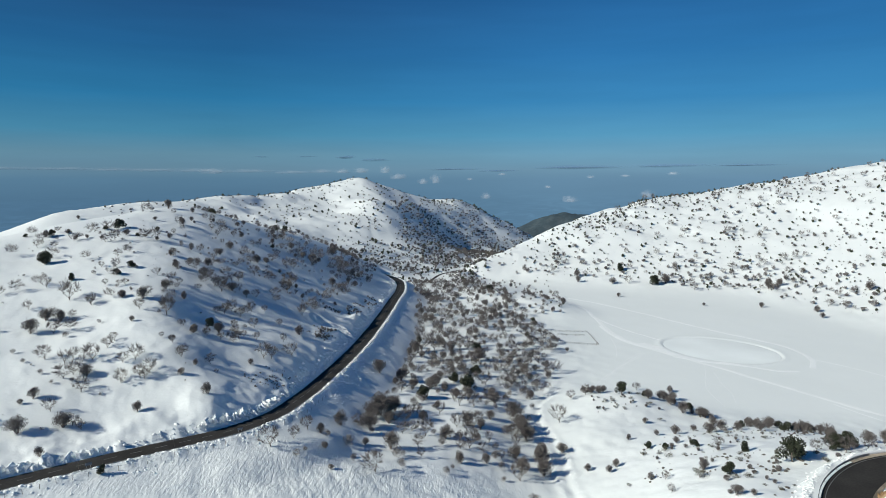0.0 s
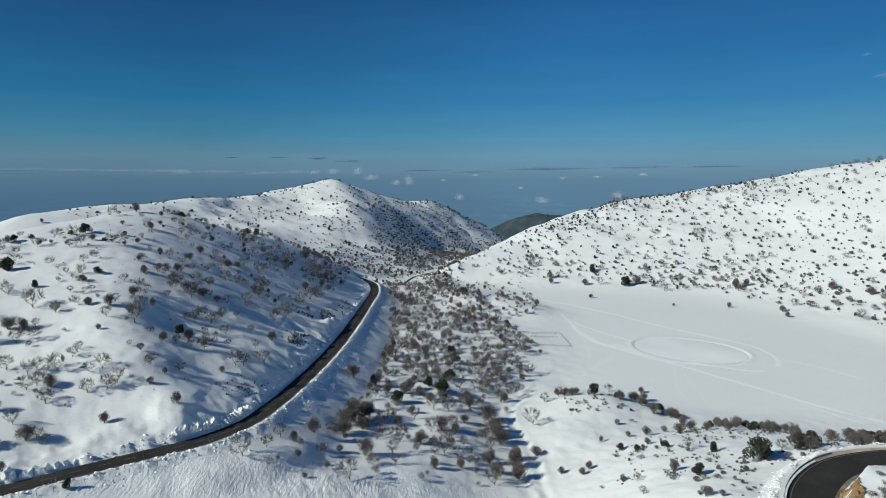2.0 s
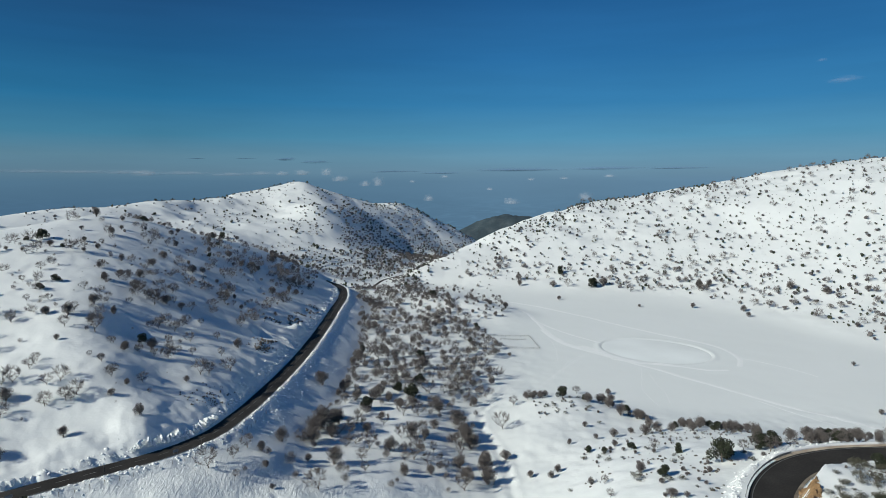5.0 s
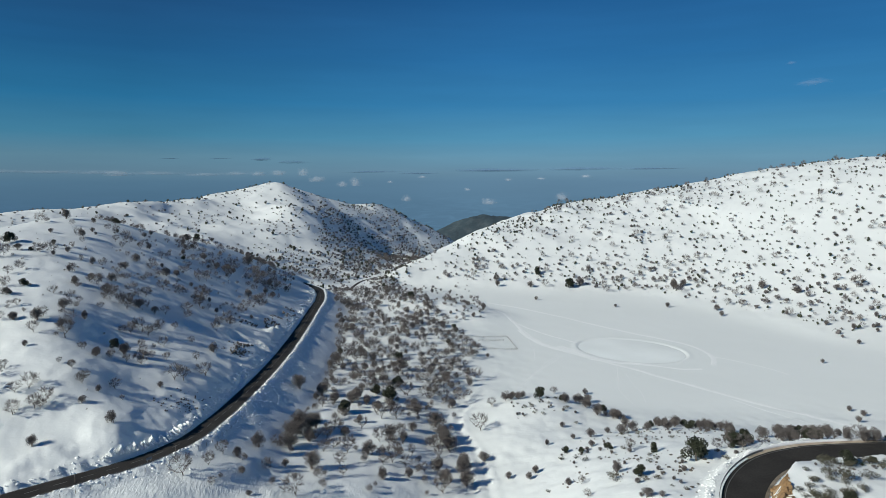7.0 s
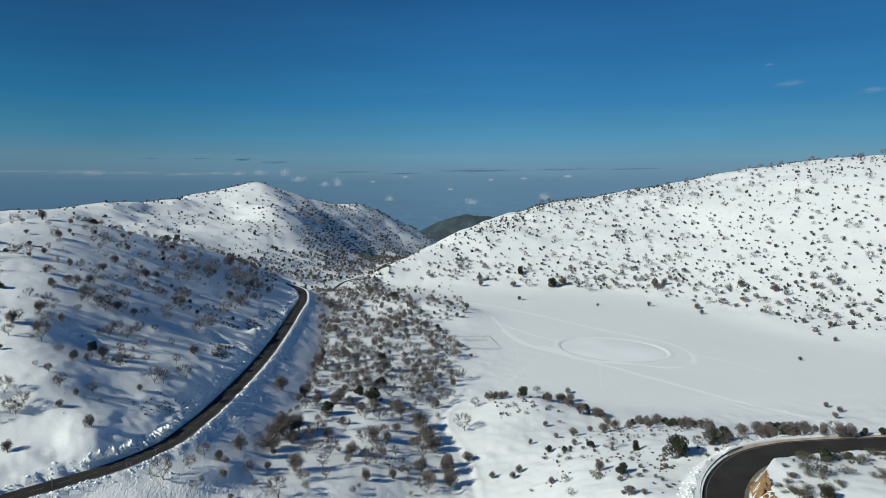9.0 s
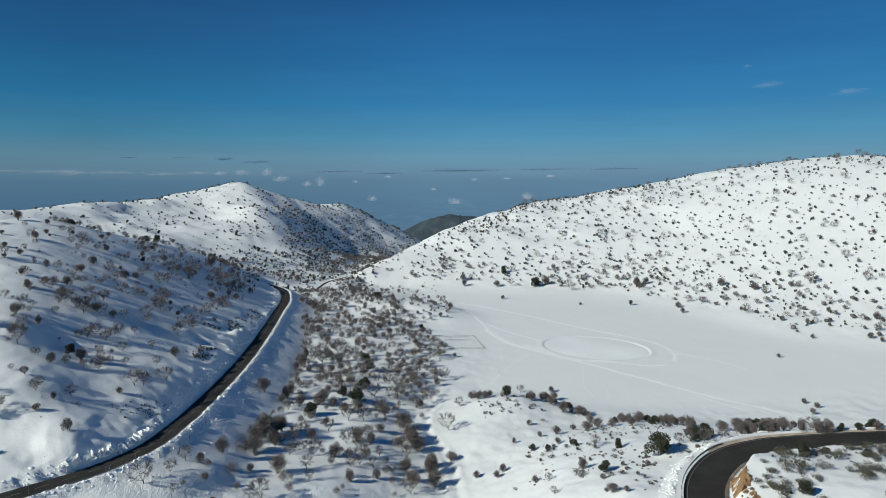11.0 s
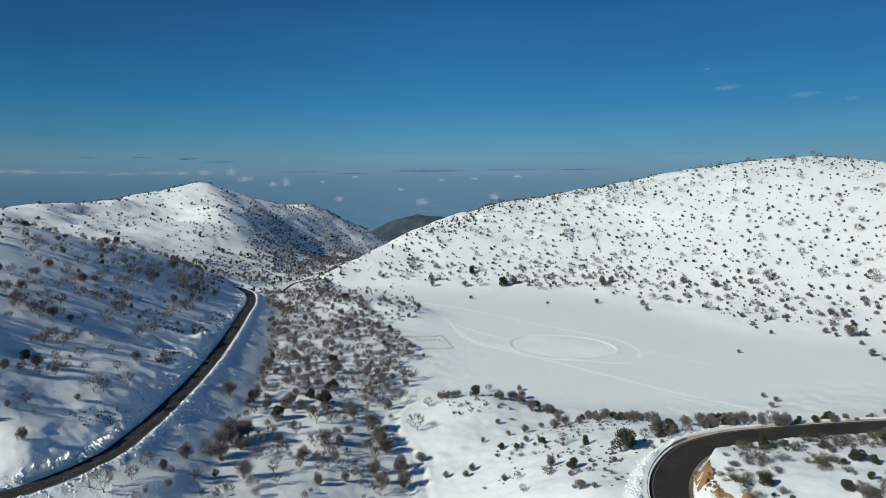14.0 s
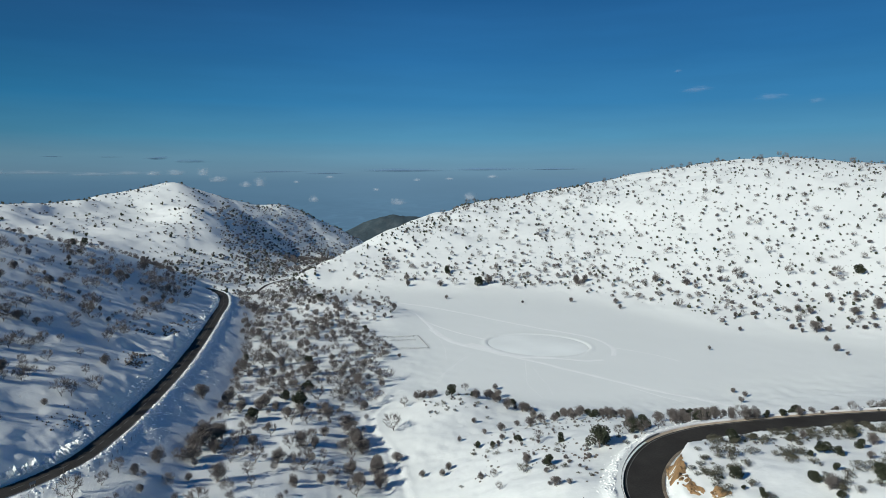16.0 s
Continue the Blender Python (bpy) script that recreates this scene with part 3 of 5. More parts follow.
CLOUD_THIN = cloud_material("cloud_bank", 0.42, (0.12, 0.19, 0.32), 1.4)


def vapour_mesh(mat, flat):
    """Two bowed layers one behind another, one unit in half width, heaped on a level base or drawn out flat."""
    u, v = np.meshgrid(np.linspace(-1, 1, 13), np.linspace(-1 if flat else -0.35, 1, 9))
    vs, fs, n = [], [], 0
    for k in range(2):
        y = -0.3 + 0.5 * k + 0.35 * (u * u + v * v)
        vs.append(np.column_stack([u.ravel(), y.ravel(), v.ravel()]))
        i = np.arange(u.size).reshape(u.shape)
        fs += (np.stack([i[:-1, :-1], i[:-1, 1:], i[1:, 1:], i[1:, :-1]], -1).reshape(-1, 4) + n).tolist()
        n += u.size
    return mesh_of("cloud", np.vstack(vs), fs, mat, True)


VAPOUR = {"high": vapour_mesh(CLOUD_HIGH, True), "thin": vapour_mesh(CLOUD_THIN, True), "heap": vapour_mesh(CLOUD, False), "faint": vapour_mesh(CLOUD_FAINT, False)}


def cloud(az, el, width, height, flat=False, dist=4300):
    """A cloud at az, el (degrees), width and height in metres, its layers slanted towards the sun."""
    a = radians(az)
    ob = new("cloud", VAPOUR["high" if el > 5 else "thin" if flat else "faint" if width > 200 else "heap"])
    ob.matrix_world = pose(dist * math.sin(a), dist * math.cos(a), 96 + dist * math.tan(radians(el)), 0, 0, -az - (20 if flat else 32)) @ Matrix.Diagonal((width * 0.62, min(width, 140) * 0.5, height * (0.8 if flat else 0.9), 1))
    ob.visible_shadow = False
    label = "thin pinkish wisp of cloud high in the sky" if el > 5 else "long thin grey cloud over the haze" if flat else "small white cumulus cloud over the lowlands"
    return tagged(ob, label, "cloud", kind="stuff")


for az, el, w, h in [(18.4, -1.4, 110, 50), (11.7, -1.9, 120, 42), (4.0, -1.6, 75, 42), (9.7, -0.7, 55, 20), (-0.7, -0.1, 95, 62), (-1.9, -0.25, 90, 36), (-7.6, 0.75, 130, 36), (-9.3, 0.7, 120, 30), (-5.4, 0.8, 90, 52),
                     (-4.2, 0.2, 130, 40), (-11.2, 0.7, 260, 26), (-14.0, 0.6, 330, 22), (-17.5, 0.7, 420, 22), (-20.4, 0.65, 190, 34), (-22, 0.72, 380, 24), (-25.2, 0.75, 420, 22), (-28.4, 0.75, 400, 22), (-32, 0.8, 420, 18),
                     (-35.5, 0.8, 420, 18), (2.5, 0.0, 50, 18), (5.5, 0.45, 70, 16), (13.5, 0.2, 60, 18), (16.5, 0.3, 70, 16), (20.5, 0.5, 90, 20)]:
    cloud(az, el, w, h)
for az, el, w, h in [(-6.3, 1.8, 230, 20), (-8.9, 2.02, 170, 18), (-16.5, 2.0, 120, 6), (-12.5, 2.05, 150, 5), (1.0, 0.95, 420, 14), (12, 1.1, 700, 20), (20, 1.2, 560, 20), (5, 0.8, 300, 10), (26, 1.2, 420, 14),
                     (38.0, 7.8, 200, 34), (43.8, 6.9, 190, 34), (46.9, 6.4, 90, 26), (36.5, 9.4, 60, 18)]:
    cloud(az, el, w, h, True)


# ---- plants ----
def tube(verts, faces, a, b, ra, rb, sides=4):
    a, b = Vector(a), Vector(b)
    q = (b - a).to_track_quat("Z", "Y")
    n = len(verts)
    for at, r in ((a, ra), (b, rb)):
        for i in range(sides):
            w = 2 * math.pi * i / sides
            verts.append(at + q @ Vector((r * math.cos(w), r * math.sin(w), 0)))
    for i in range(sides):
        j = (i + 1) % sides
        faces.append((n + i, n + j, n + sides + j, n + sides + i))


def blade(verts, faces, a, b, width, rng):
    """A thin twig: a narrow three-cornered sliver."""
    a, b = Vector(a), Vector(b)
    side = (b - a).cross(Vector((rng.uniform(-1, 1), rng.uniform(-1, 1), rng.uniform(-1, 1))))
    side = side.normalized() * width * 0.5 if side.length > 1e-6 else Vector((width * 0.5, 0, 0))
    n = len(verts)
    verts += [a - side, a + side, b]
    faces.append((n, n + 1, n + 2))


def leaf(verts, faces, at, size, rng):
    d = Vector((rng.uniform(-1, 1), rng.uniform(-1, 1), rng.uniform(-0.6, 1))).normalized()
    s = d.orthogonal().normalized()
    s = (Matrix.Rotation(rng.uniform(0, 6.28), 3, d) @ s) * size * 0.5
    t = d.cross(s)
    n = len(verts)
    verts += [at - s - t * 0.6, at + s - t * 0.5, at + s * 0.2 + t]
    faces.append((n, n + 1, n + 2))


def bare_tree_meshes(seed):
    """A leafless oak: a short bole, spreading limbs, and a round haze of fine twigs."""
    rng = random.Random(seed)
    tv, tf, cv, cf = [], [], [], []
    bole = rng.uniform(0.05, 0.17)
    fork = Vector((rng.uniform(-0.04, 0.04), rng.uniform(-0.04, 0.04), bole))
    tube(tv, tf, (0, 0, -0.08), fork, 0.028, 0.021, 5)
    wide, tall = rng.uniform(0.42, 0.54), rng.uniform(0.38, 0.42)
    heart = Vector((rng.uniform(-0.06, 0.06), rng.uniform(-0.06, 0.06), 0.58))
    nodes = []
    for i in range(rng.randint(5, 7)):
        w = 6.283 * i / 6 + rng.uniform(-0.4, 0.4)
        lean = radians(rng.uniform(8, 60))
        way = Vector((math.cos(w) * math.sin(lean), math.sin(w) * math.sin(lean), math.cos(lean)))
        at = fork
        for k in range(4):
            to = at + (way + Vector((rng.gauss(0, 0.2), rng.gauss(0, 0.2), rng.uniform(0, 0.25)))).normalized() * rng.uniform(0.1, 0.15)
            tube(tv, tf, at, to, 0.011 - 0.0025 * k, 0.0085 - 0.0025 * k, 3)
            nodes.append(to)
            at = to
    lobes = [Vector((rng.gauss(0, 1), rng.gauss(0, 1), rng.gauss(0.2, 0.8))).normalized() for _ in range(9)]
    for _ in range(86):
        d = Vector((rng.gauss(0, 1), rng.gauss(0, 1), rng.gauss(0.15, 0.9))).normalized()
        bulge = 0.72 + 0.36 * max(d.dot(l) for l in lobes) ** 3
        r = rng.uniform(0.35, 1.0) ** 0.5 * bulge
        aim = heart + Vector((d.x * wide * r, d.y * wide * r, d.z * tall * r))
        near = min(nodes, key=lambda n: (n - aim).length + 0.25 * max(0.0, n.z - aim.z))
        mid = near.lerp(aim, 0.5) + Vector((rng.gauss(0, 0.02), rng.gauss(0, 0.02), rng.gauss(0.0, 0.02)))
        tube(tv, tf, near, mid, 0.0036, 0.0026, 3)
        blade(tv, tf, mid, aim, 0.0055, rng)
        go = (aim - near).normalized() * 0.6 + d * 0.4
        for q in range(21):
            foot = mid.lerp(aim, rng.uniform(-0.3, 1.0))
            reach = (go * 1.1 + Vector((rng.gauss(0, 0.36), rng.gauss(0, 0.36), rng.gauss(0.3, 0.36)))).normalized()
            blade(cv, cf, foot, foot + reach * rng.uniform(0.08, 0.2), rng.uniform(0.0036, 0.0066), rng)
    return ("trunk", mesh_of("trunk", tv, tf, BARK)), ("crown", mesh_of("crown", cv, cf, TWIG))


def twig_dome(seed, twigs, wide=0.58, width=0.019, length=0.24):
    """A rounded, uneven crown of forked twigs that all strain up and outwards: verts and faces, one unit high."""
    rng = np.random.default_rng(seed)

    def ways(n):
        d = rng.normal(0, 1, (n, 3)) + np.array([0, 0, 0.15])
        return d / np.linalg.norm(d, axis=1)[:, None]
    d, lobes = ways(twigs), ways(9)
    bulge = 0.62 + 0.42 * np.clip((d @ lobes.T).max(1), 0, 1) ** 5
    tip = d * (rng.uniform(0.1, 1.0, twigs) ** 0.45 * bulge)[:, None] * np.array([wide, wide, 0.54]) + np.array([0, 0, 0.5])
    go = d + rng.normal(0, 0.55, (twigs, 3)) + np.array([0, 0, 0.3])
    go /= np.linalg.norm(go, axis=1)[:, None]
    foot = tip - go * (length * rng.uniform(0.45, 1.2, twigs))[:, None]
    foot[:, 2] = np.maximum(foot[:, 2], -0.03)
    side = np.cross(go, rng.normal(0, 1, (twigs, 3)))
    side *= (width * rng.uniform(0.3, 0.7, twigs) / np.linalg.norm(side, axis=1))[:, None]
    return np.stack([foot, tip - side, tip + side], 1).reshape(-1, 3), np.arange(3 * twigs).reshape(-1, 3)


def clump(seed, lobes, wide, tall, fuzz=0, width=0.08):
    """A shrub for far slopes: a few uneven knots of foliage grown together, with a fringe of twigs."""
    rng = np.random.default_rng(seed)
    bm = bmesh.new()
    bmesh.ops.create_icosphere(bm, subdivisions=1, radius=1.0)
    ball = np.array([v.co[:] for v in bm.verts])
    tri = np.array([[v.index for v in f.verts] for f in bm.faces])
    bm.free()
    vs, fs, n = [], [], 0
    for k in range(lobes):
        size = rng.uniform(0.2, 0.34) * np.array([rng.uniform(0.8, 1.3) * wide * 2, rng.uniform(0.8, 1.3) * wide * 2, rng.uniform(0.9, 1.4) * tall])
        at = np.array([rng.uniform(-0.62, 0.62) * wide, rng.uniform(-0.62, 0.62) * wide, tall * rng.uniform(0.3, 0.66)])
        vs.append(ball * rng.uniform(0.62, 1.3, (len(ball), 1)) * size + at)
        fs.append(tri + n)
        n += len(ball)
    if fuzz:
        v, f = twig_dome(seed + 500, fuzz, wide * 1.25, width, 0.32)
        vs.append(v * np.array([1, 1, tall * 1.1]))
        fs.append(f + n)
    return np.vstack(vs), np.vstack(fs)


def shrub_meshes(seed):
    rng = random.Random(seed)
    wide = rng.uniform(0.42, 0.58)
    v, f = twig_dome(seed, 1100, wide, 0.018, 0.26)
    sv, sf = [], []
    for _ in range(11):
        w, out, up = rng.uniform(0, 6.283), rng.uniform(0.1, 0.55) * wide, rng.uniform(0.4, 0.7)
        tube(sv, sf, (rng.gauss(0, 0.05), rng.gauss(0, 0.05), -0.08), (math.cos(w) * out, math.sin(w) * out, up), 0.014, 0.005, 3)
    return ("trunk", mesh_of("trunk", sv, sf, BARK)), ("crown", mesh_of("crown", v, f.tolist(), SHRUB))


def leafy_meshes(seed, mat, leaves, wide, trunk, big=1.0):
    rng = random.Random(seed)
    tv, tf, cv, cf = [], [], [], []
    tube(tv, tf, (0, 0, -0.08), (rng.uniform(-0.05, 0.05), rng.uniform(-0.05, 0.05), trunk), 0.04, 0.02, 5)
    lobes = []
    for _ in range(12):
        w, q = rng.uniform(0, 6.283), rng.random() ** 0.5
        lz = rng.uniform(0.22, 0.72)
        lobes.append(Vector((math.cos(w) * q * wide * 0.42 * (1.25 - lz), math.sin(w) * q * wide * 0.42 * (1.25 - lz), lz)))
    for l in lobes:
        tube(tv, tf, (0, 0, trunk * 0.6), l, 0.014, 0.005, 3)
    for _ in range(leaves):
        l = rng.choice(lobes)
        d = Vector((rng.gauss(0, 1), rng.gauss(0, 1), rng.gauss(0, 1))).normalized() * rng.uniform(0.3, 1.0) ** 0.5
        at = l + Vector((d.x * 0.24 * wide, d.y * 0.24 * wide, d.z * 0.2))
        at.z = max(at.z, 0.02)
        leaf(cv, cf, at, rng.uniform(0.044, 0.084) * big, rng)
    return ("trunk", mesh_of("trunk", tv, tf, BARK)), ("foliage", mesh_of("foliage", cv, cf, mat))


KINDS = {
    "b": ("bare_tree", [bare_tree_meshes(s) for s in range(7)], "leafless winter oak with grey-brown twigs standing in snow", "tree", "bare trees"),
    "s": ("shrub", [shrub_meshes(s + 20) for s in range(7)], "dense brown leafless shrub standing in the snow", "shrub", "brown shrubs"),
    "e": ("evergreen_bush", [leafy_meshes(s + 40, LEAF, 1900, 0.95, 0.35, 1.15) for s in range(5)], "dark green evergreen oak bush standing in snow", "bush", "evergreen bushes"),
    "h": ("heath_shrub", [leafy_meshes(s + 60, HEATH, 440, 1.7, 0.2, 1.35) for s in range(4)], "low grey-green scrub poking through the snow", "shrub", "low scrub"),
}
_protos = {}
_plant_rng = random.Random(11)


def plant(kind, x, y, height, label=""):
    name, variants, usual, category, group = KINDS[kind]
    v = _plant_rng.randrange(len(variants))
    wide = _plant_rng.uniform(0.88, 1.15)
    m = pose(x, y, ground_at(x, y) - 0.05, _plant_rng.uniform(-5, 5), _plant_rng.uniform(-5, 5), _plant_rng.uniform(0, 360)) @ Matrix.Diagonal((height * wide, height * wide, height, 1))
    key = (kind, v)
    if key not in _protos:
        root = new(name)
        root.empty_display_size = 0.3
        for pn, me in variants[v]:
            part(pn, me, root)
        root.matrix_basis = m
        tagged(root, usual, category, group)
        _protos[key] = (root, m)
        ob = root
    else:
        root, first = _protos[key]
        ob = copy_thing(root, m @ Matrix.Diagonal((1 / root.scale[0], 1 / root.scale[1], 1 / root.scale[2], 1)))
    if label:
        tagged(ob, label)
    return ob


AREA_LABELS = {
    ("bend_edge", "s"): "brown leafless shrub beside the snowy road edge", ("bend_edge", "e"): "rounded dark evergreen oak beside the road bend",
    ("mound_top", "e"): "dark green bush among rocks on the snowy mound", ("plain_edge", "s"): "lone brown shrub at the edge of the snowy plain",
    ("plain_east", "s"): "lone brown shrub at the edge of the snowy plain", ("hill_top", "e"): "dark evergreen bush on the snowy hilltop",
}
PLANTS = [
    ("hill_top", "e", [(-177.0, 267.4, 6.9), (-153.1, 247.6, 3.7), (-196.3, 303.8, 3.9), (-207.8, 301.2, 2.2), (-172.3, 322.9, 6.0), (-177.0, 317.8, 2.9), (-191.0, 308.8, 2.6), (-154.0, 326.4, 2.7), (-156.4, 309.5, 2.3), (-137.9, 253.5, 3.3), (-136.3, 262.2, 3.4)]),
    ("hill_top", "s", [(-113.3, 243.8, 4.6), (-105.1, 241.6, 3.6), (-123.9, 230.6, 3.0), (-110.7, 211.2, 2.4), (-176.3, 390.7, 6.5), (-334.9, 557.8, 4.1), (-152.4, 308.9, 2.0), (-169.9, 300.7, 1.9), (-121.4, 272.3, 3.3)]),
    ("hill_top", "b", [(-181.5, 298.3, 2.5), (-158.8, 239.7, 4.5), (-143.5, 229.5, 8.6), (-134.0, 226.8, 4.7), (-154.2, 221.5, 4.1), (-128.8, 289.6, 3.8)]),
    ("hill_near", "b", [(-134.9, 216.4, 3.7), (-134.9, 205.6, 5.8), (-143.2, 256.1, 2.4), (-136.4, 241.3, 3.2), (-130.9, 241.4, 2.7), (-128.7, 242.3, 3.2), (-115.1, 232.4, 4.4), (-112.8, 220.9, 4.6), (-102.5, 220.6, 7.9), (-95.0, 214.7, 3.0), (-90.6, 197.8, 2.8), (-95.4, 200.3, 2.3), (-126.1, 186.7, 5.3), (-119.1, 185.1, 4.9), (-117.3, 187.1, 4.4), (-114.1, 186.4, 2.6), (-111.9, 187.7, 6.2), (-109.8, 193.2, 4.0), (-98.1, 187.7, 5.7), (-85.6, 192.2, 4.0), (-101.6, 186.6, 3.9), (-115.3, 178.1, 5.4), (-113.5, 180.5, 5.1), (-107.5, 173.7, 5.0)]),
    ("hill_near", "s", [(-142.2, 204.6, 6.2), (-109.6, 180.4, 4.5)]),
    ("hill_low", "b", [(-98.4, 178.9, 4.8), (-93.5, 181.0, 4.8), (-91.4, 183.3, 4.9), (-92.1, 181.0, 3.4), (-110.5, 164.1, 4.4), (-102.3, 160.5, 3.8), (-99.4, 159.3, 3.4), (-118.3, 289.7, 3.2), (-109.1, 272.6, 5.1), (-98.2, 264.2, 6.4), (-101.8, 266.0, 5.0), (-122.5, 257.1, 3.8), (-112.0, 254.1, 2.8), (-91.5, 250.1, 4.2), (-86.1, 214.6, 2.8)]),
    ("hill_low", "s", [(-118.0, 168.5, 4.0), (-104.1, 159.2, 4.9), (-120.1, 165.8, 1.9), (-88.3, 168.3, 3.5), (-101.4, 145.1, 2.8), (-82.4, 184.3, 2.5), (-71.0, 176.0, 3.7), (-113.3, 154.4, 5.2), (-118.0, 318.3, 4.1), (-89.8, 214.1, 3.2), (-85.3, 225.1, 4.3)]),
    ("hill_low", "e", [(-83.6, 140.6, 2.7), (-90.6, 229.1, 4.3)]),
    ("hill_face", "b", [(-129.4, 288.9, 4.5), (-115.7, 284.8, 3.5), (-109.0, 273.1, 4.8), (-101.2, 266.8, 5.9), (-97.8, 263.3, 5.9), (-98.4, 287.3, 5.6), (-99.9, 282.6, 4.5), (-97.2, 308.6, 6.1), (-91.5, 314.0, 5.1), (-91.7, 352.4, 7.6), (-89.5, 358.2, 4.5), (-79.6, 305.6, 7.2), (-82.5, 328.6, 5.9), (-88.8, 269.4, 4.3), (-90.8, 247.0, 4.4), (-85.3, 249.2, 4.9), (-83.3, 258.5, 5.1), (-79.1, 262.7, 3.6), (-66.5, 279.8, 6.1), (-70.5, 255.1, 3.7), (-64.2, 236.6, 4.3), (-64.8, 212.6, 6.6), (-62.6, 214.5, 5.5), (-58.1, 226.4, 5.8)]),
    ("hill_face", "s", [(-122.2, 274.0, 3.4), (-104.2, 336.8, 5.4), (-101.2, 344.1, 3.7), (-61.6, 252.9, 4.6)]),
    ("hill_foot", "s", [(-67.4, 205.9, 2.6), (-85.3, 224.7, 4.0), (-89.5, 212.3, 3.4), (-80.4, 190.9, 2.4), (-67.6, 364.5, 5.3), (-83.2, 453.0, 8.2), (-145.2, 608.3, 4.4), (-144.7, 382.0, 2.7)]),
    ("hill_foot", "b", [(-77.4, 218.8, 5.9), (-81.4, 216.4, 3.5), (-85.7, 214.4, 3.8), (-83.9, 238.4, 3.9), (-77.6, 196.1, 4.2), (-73.7, 190.9, 2.1), (-85.7, 193.4, 4.1), (-90.8, 198.1, 2.8), (-94.5, 215.9, 2.7), (-61.2, 345.2, 8.2), (-59.9, 366.0, 6.0), (-85.4, 389.8, 8.4), (-83.0, 386.1, 5.2)]),
    ("hill_foot", "e", [(-124.0, 447.8, 4.8), (-158.2, 608.7, 7.6), (-107.7, 381.1, 3.4), (-114.5, 425.4, 3.0), (-155.3, 408.3, 4.3)]),
    ("road_foot", "s", [(-33.4, 187.7, 5.6), (-27.1, 247.9, 7.0), (-17.4, 257.0, 4.4), (-23.1, 207.5, 8.8), (-19.2, 201.8, 4.2), (-7.7, 208.7, 4.0), (-24.5, 180.0, 2.7), (-37.4, 175.4, 3.6), (-34.4, 167.6, 2.5), (-31.1, 158.0, 1.8), (-14.4, 297.5, 6.7), (-16.7, 289.1, 4.3), (-1.9, 259.6, 3.4), (8.1, 207.5, 6.0), (17.0, 218.2, 3.8), (17.1, 289.2, 7.7), (4.8, 234.8, 4.5), (0.1, 194.2, 5.2)]),
    ("road_foot", "b", [(-28.8, 194.0, 4.4), (-17.6, 202.8, 3.8), (-9.9, 214.6, 4.9), (-41.2, 175.0, 4.6), (-48.3, 161.6, 6.3), (-43.4, 167.7, 4.4), (-40.7, 159.5, 2.7), (-11.7, 299.1, 8.4), (-4.8, 303.7, 7.4), (8.2, 189.3, 7.3), (12.4, 188.2, 4.4), (18.0, 256.3, 6.9), (17.5, 239.5, 5.5), (18.1, 186.3, 3.6)]),
    ("valley_floor", "s", [(31.1, 187.3, 7.0), (23.0, 188.9, 5.2), (28.8, 210.9, 6.2), (40.0, 196.8, 3.9), (44.3, 179.5, 2.7), (49.8, 174.7, 2.4), (52.5, 177.9, 2.8), (66.9, 247.4, 2.9), (81.7, 235.4, 4.2), (98.7, 257.8, 3.1), (95.7, 246.3, 3.9), (91.4, 224.9, 5.0), (95.2, 225.4, 2.3), (99.0, 224.3, 3.6), (97.4, 211.9, 4.3), (85.5, 200.5, 2.4), (78.1, 197.6, 3.6), (88.3, 194.7, 3.9), (94.4, 199.1, 4.0), (97.3, 194.2, 3.6)]),
    ("valley_floor", "b", [(43.5, 221.0, 7.4), (52.1, 242.0, 4.7), (58.8, 244.6, 4.8), (84.4, 258.8, 4.1)]),
    ("valley_floor", "e", [(72.4, 240.2, 5.8), (81.5, 237.5, 3.0)]),
    ("knob_side", "s", [(73.1, 213.5, 2.6), (62.3, 197.5, 2.4), (72.3, 198.6, 2.4), (73.4, 184.4, 2.6), (68.3, 152.7, 3.7), (56.8, 159.6, 2.3), (65.3, 128.9, 2.9)]),
    ("knob_side", "e", [(64.9, 185.8, 3.0), (68.9, 181.1, 2.2), (75.6, 176.7, 3.0), (83.8, 163.1, 3.3), (71.2, 144.2, 3.7)]),
    ("knob_side", "b", [(80.5, 171.1, 3.8), (59.5, 155.7, 2.8), (56.5, 143.8, 2.6)]),
    ("knob_side", "h", [(64.7, 146.9, 2.7), (51.4, 161.0, 1.1), (65.8, 226.1, 1.3), (68.7, 224.1, 1.3), (70.3, 170.5, 1.0), (79.7, 216.5, 1.3)]),
    ("bend_edge", "e", [(87.5, 146.0, 7.4), (111.4, 191.1, 3.7), (103.1, 155.2, 4.1), (105.9, 152.3, 4.4), (163.0, 203.2, 2.5), (140.5, 141.5, 2.9), (146.0, 141.4, 2.5), (175.6, 135.2, 0.9)]),
    ("bend_edge", "s", [(102.3, 188.9, 3.6), (118.0, 162.2, 4.0), (119.9, 157.8, 4.6), (121.0, 153.9, 3.8), (170.2, 200.0, 1.6), (129.7, 143.7, 3.3), (133.5, 142.3, 4.7), (136.3, 141.7, 4.3), (150.6, 139.8, 3.0), (155.2, 140.1, 2.4), (163.4, 138.8, 2.1), (157.9, 138.7, 1.4), (203.2, 225.2, 2.6), (203.9, 218.7, 2.8), (194.6, 210.5, 2.7)]),
    ("bend_edge", "b", [(95.4, 149.3, 3.6), (116.8, 177.7, 4.3), (120.0, 145.1, 3.3), (167.8, 137.3, 3.8)]),
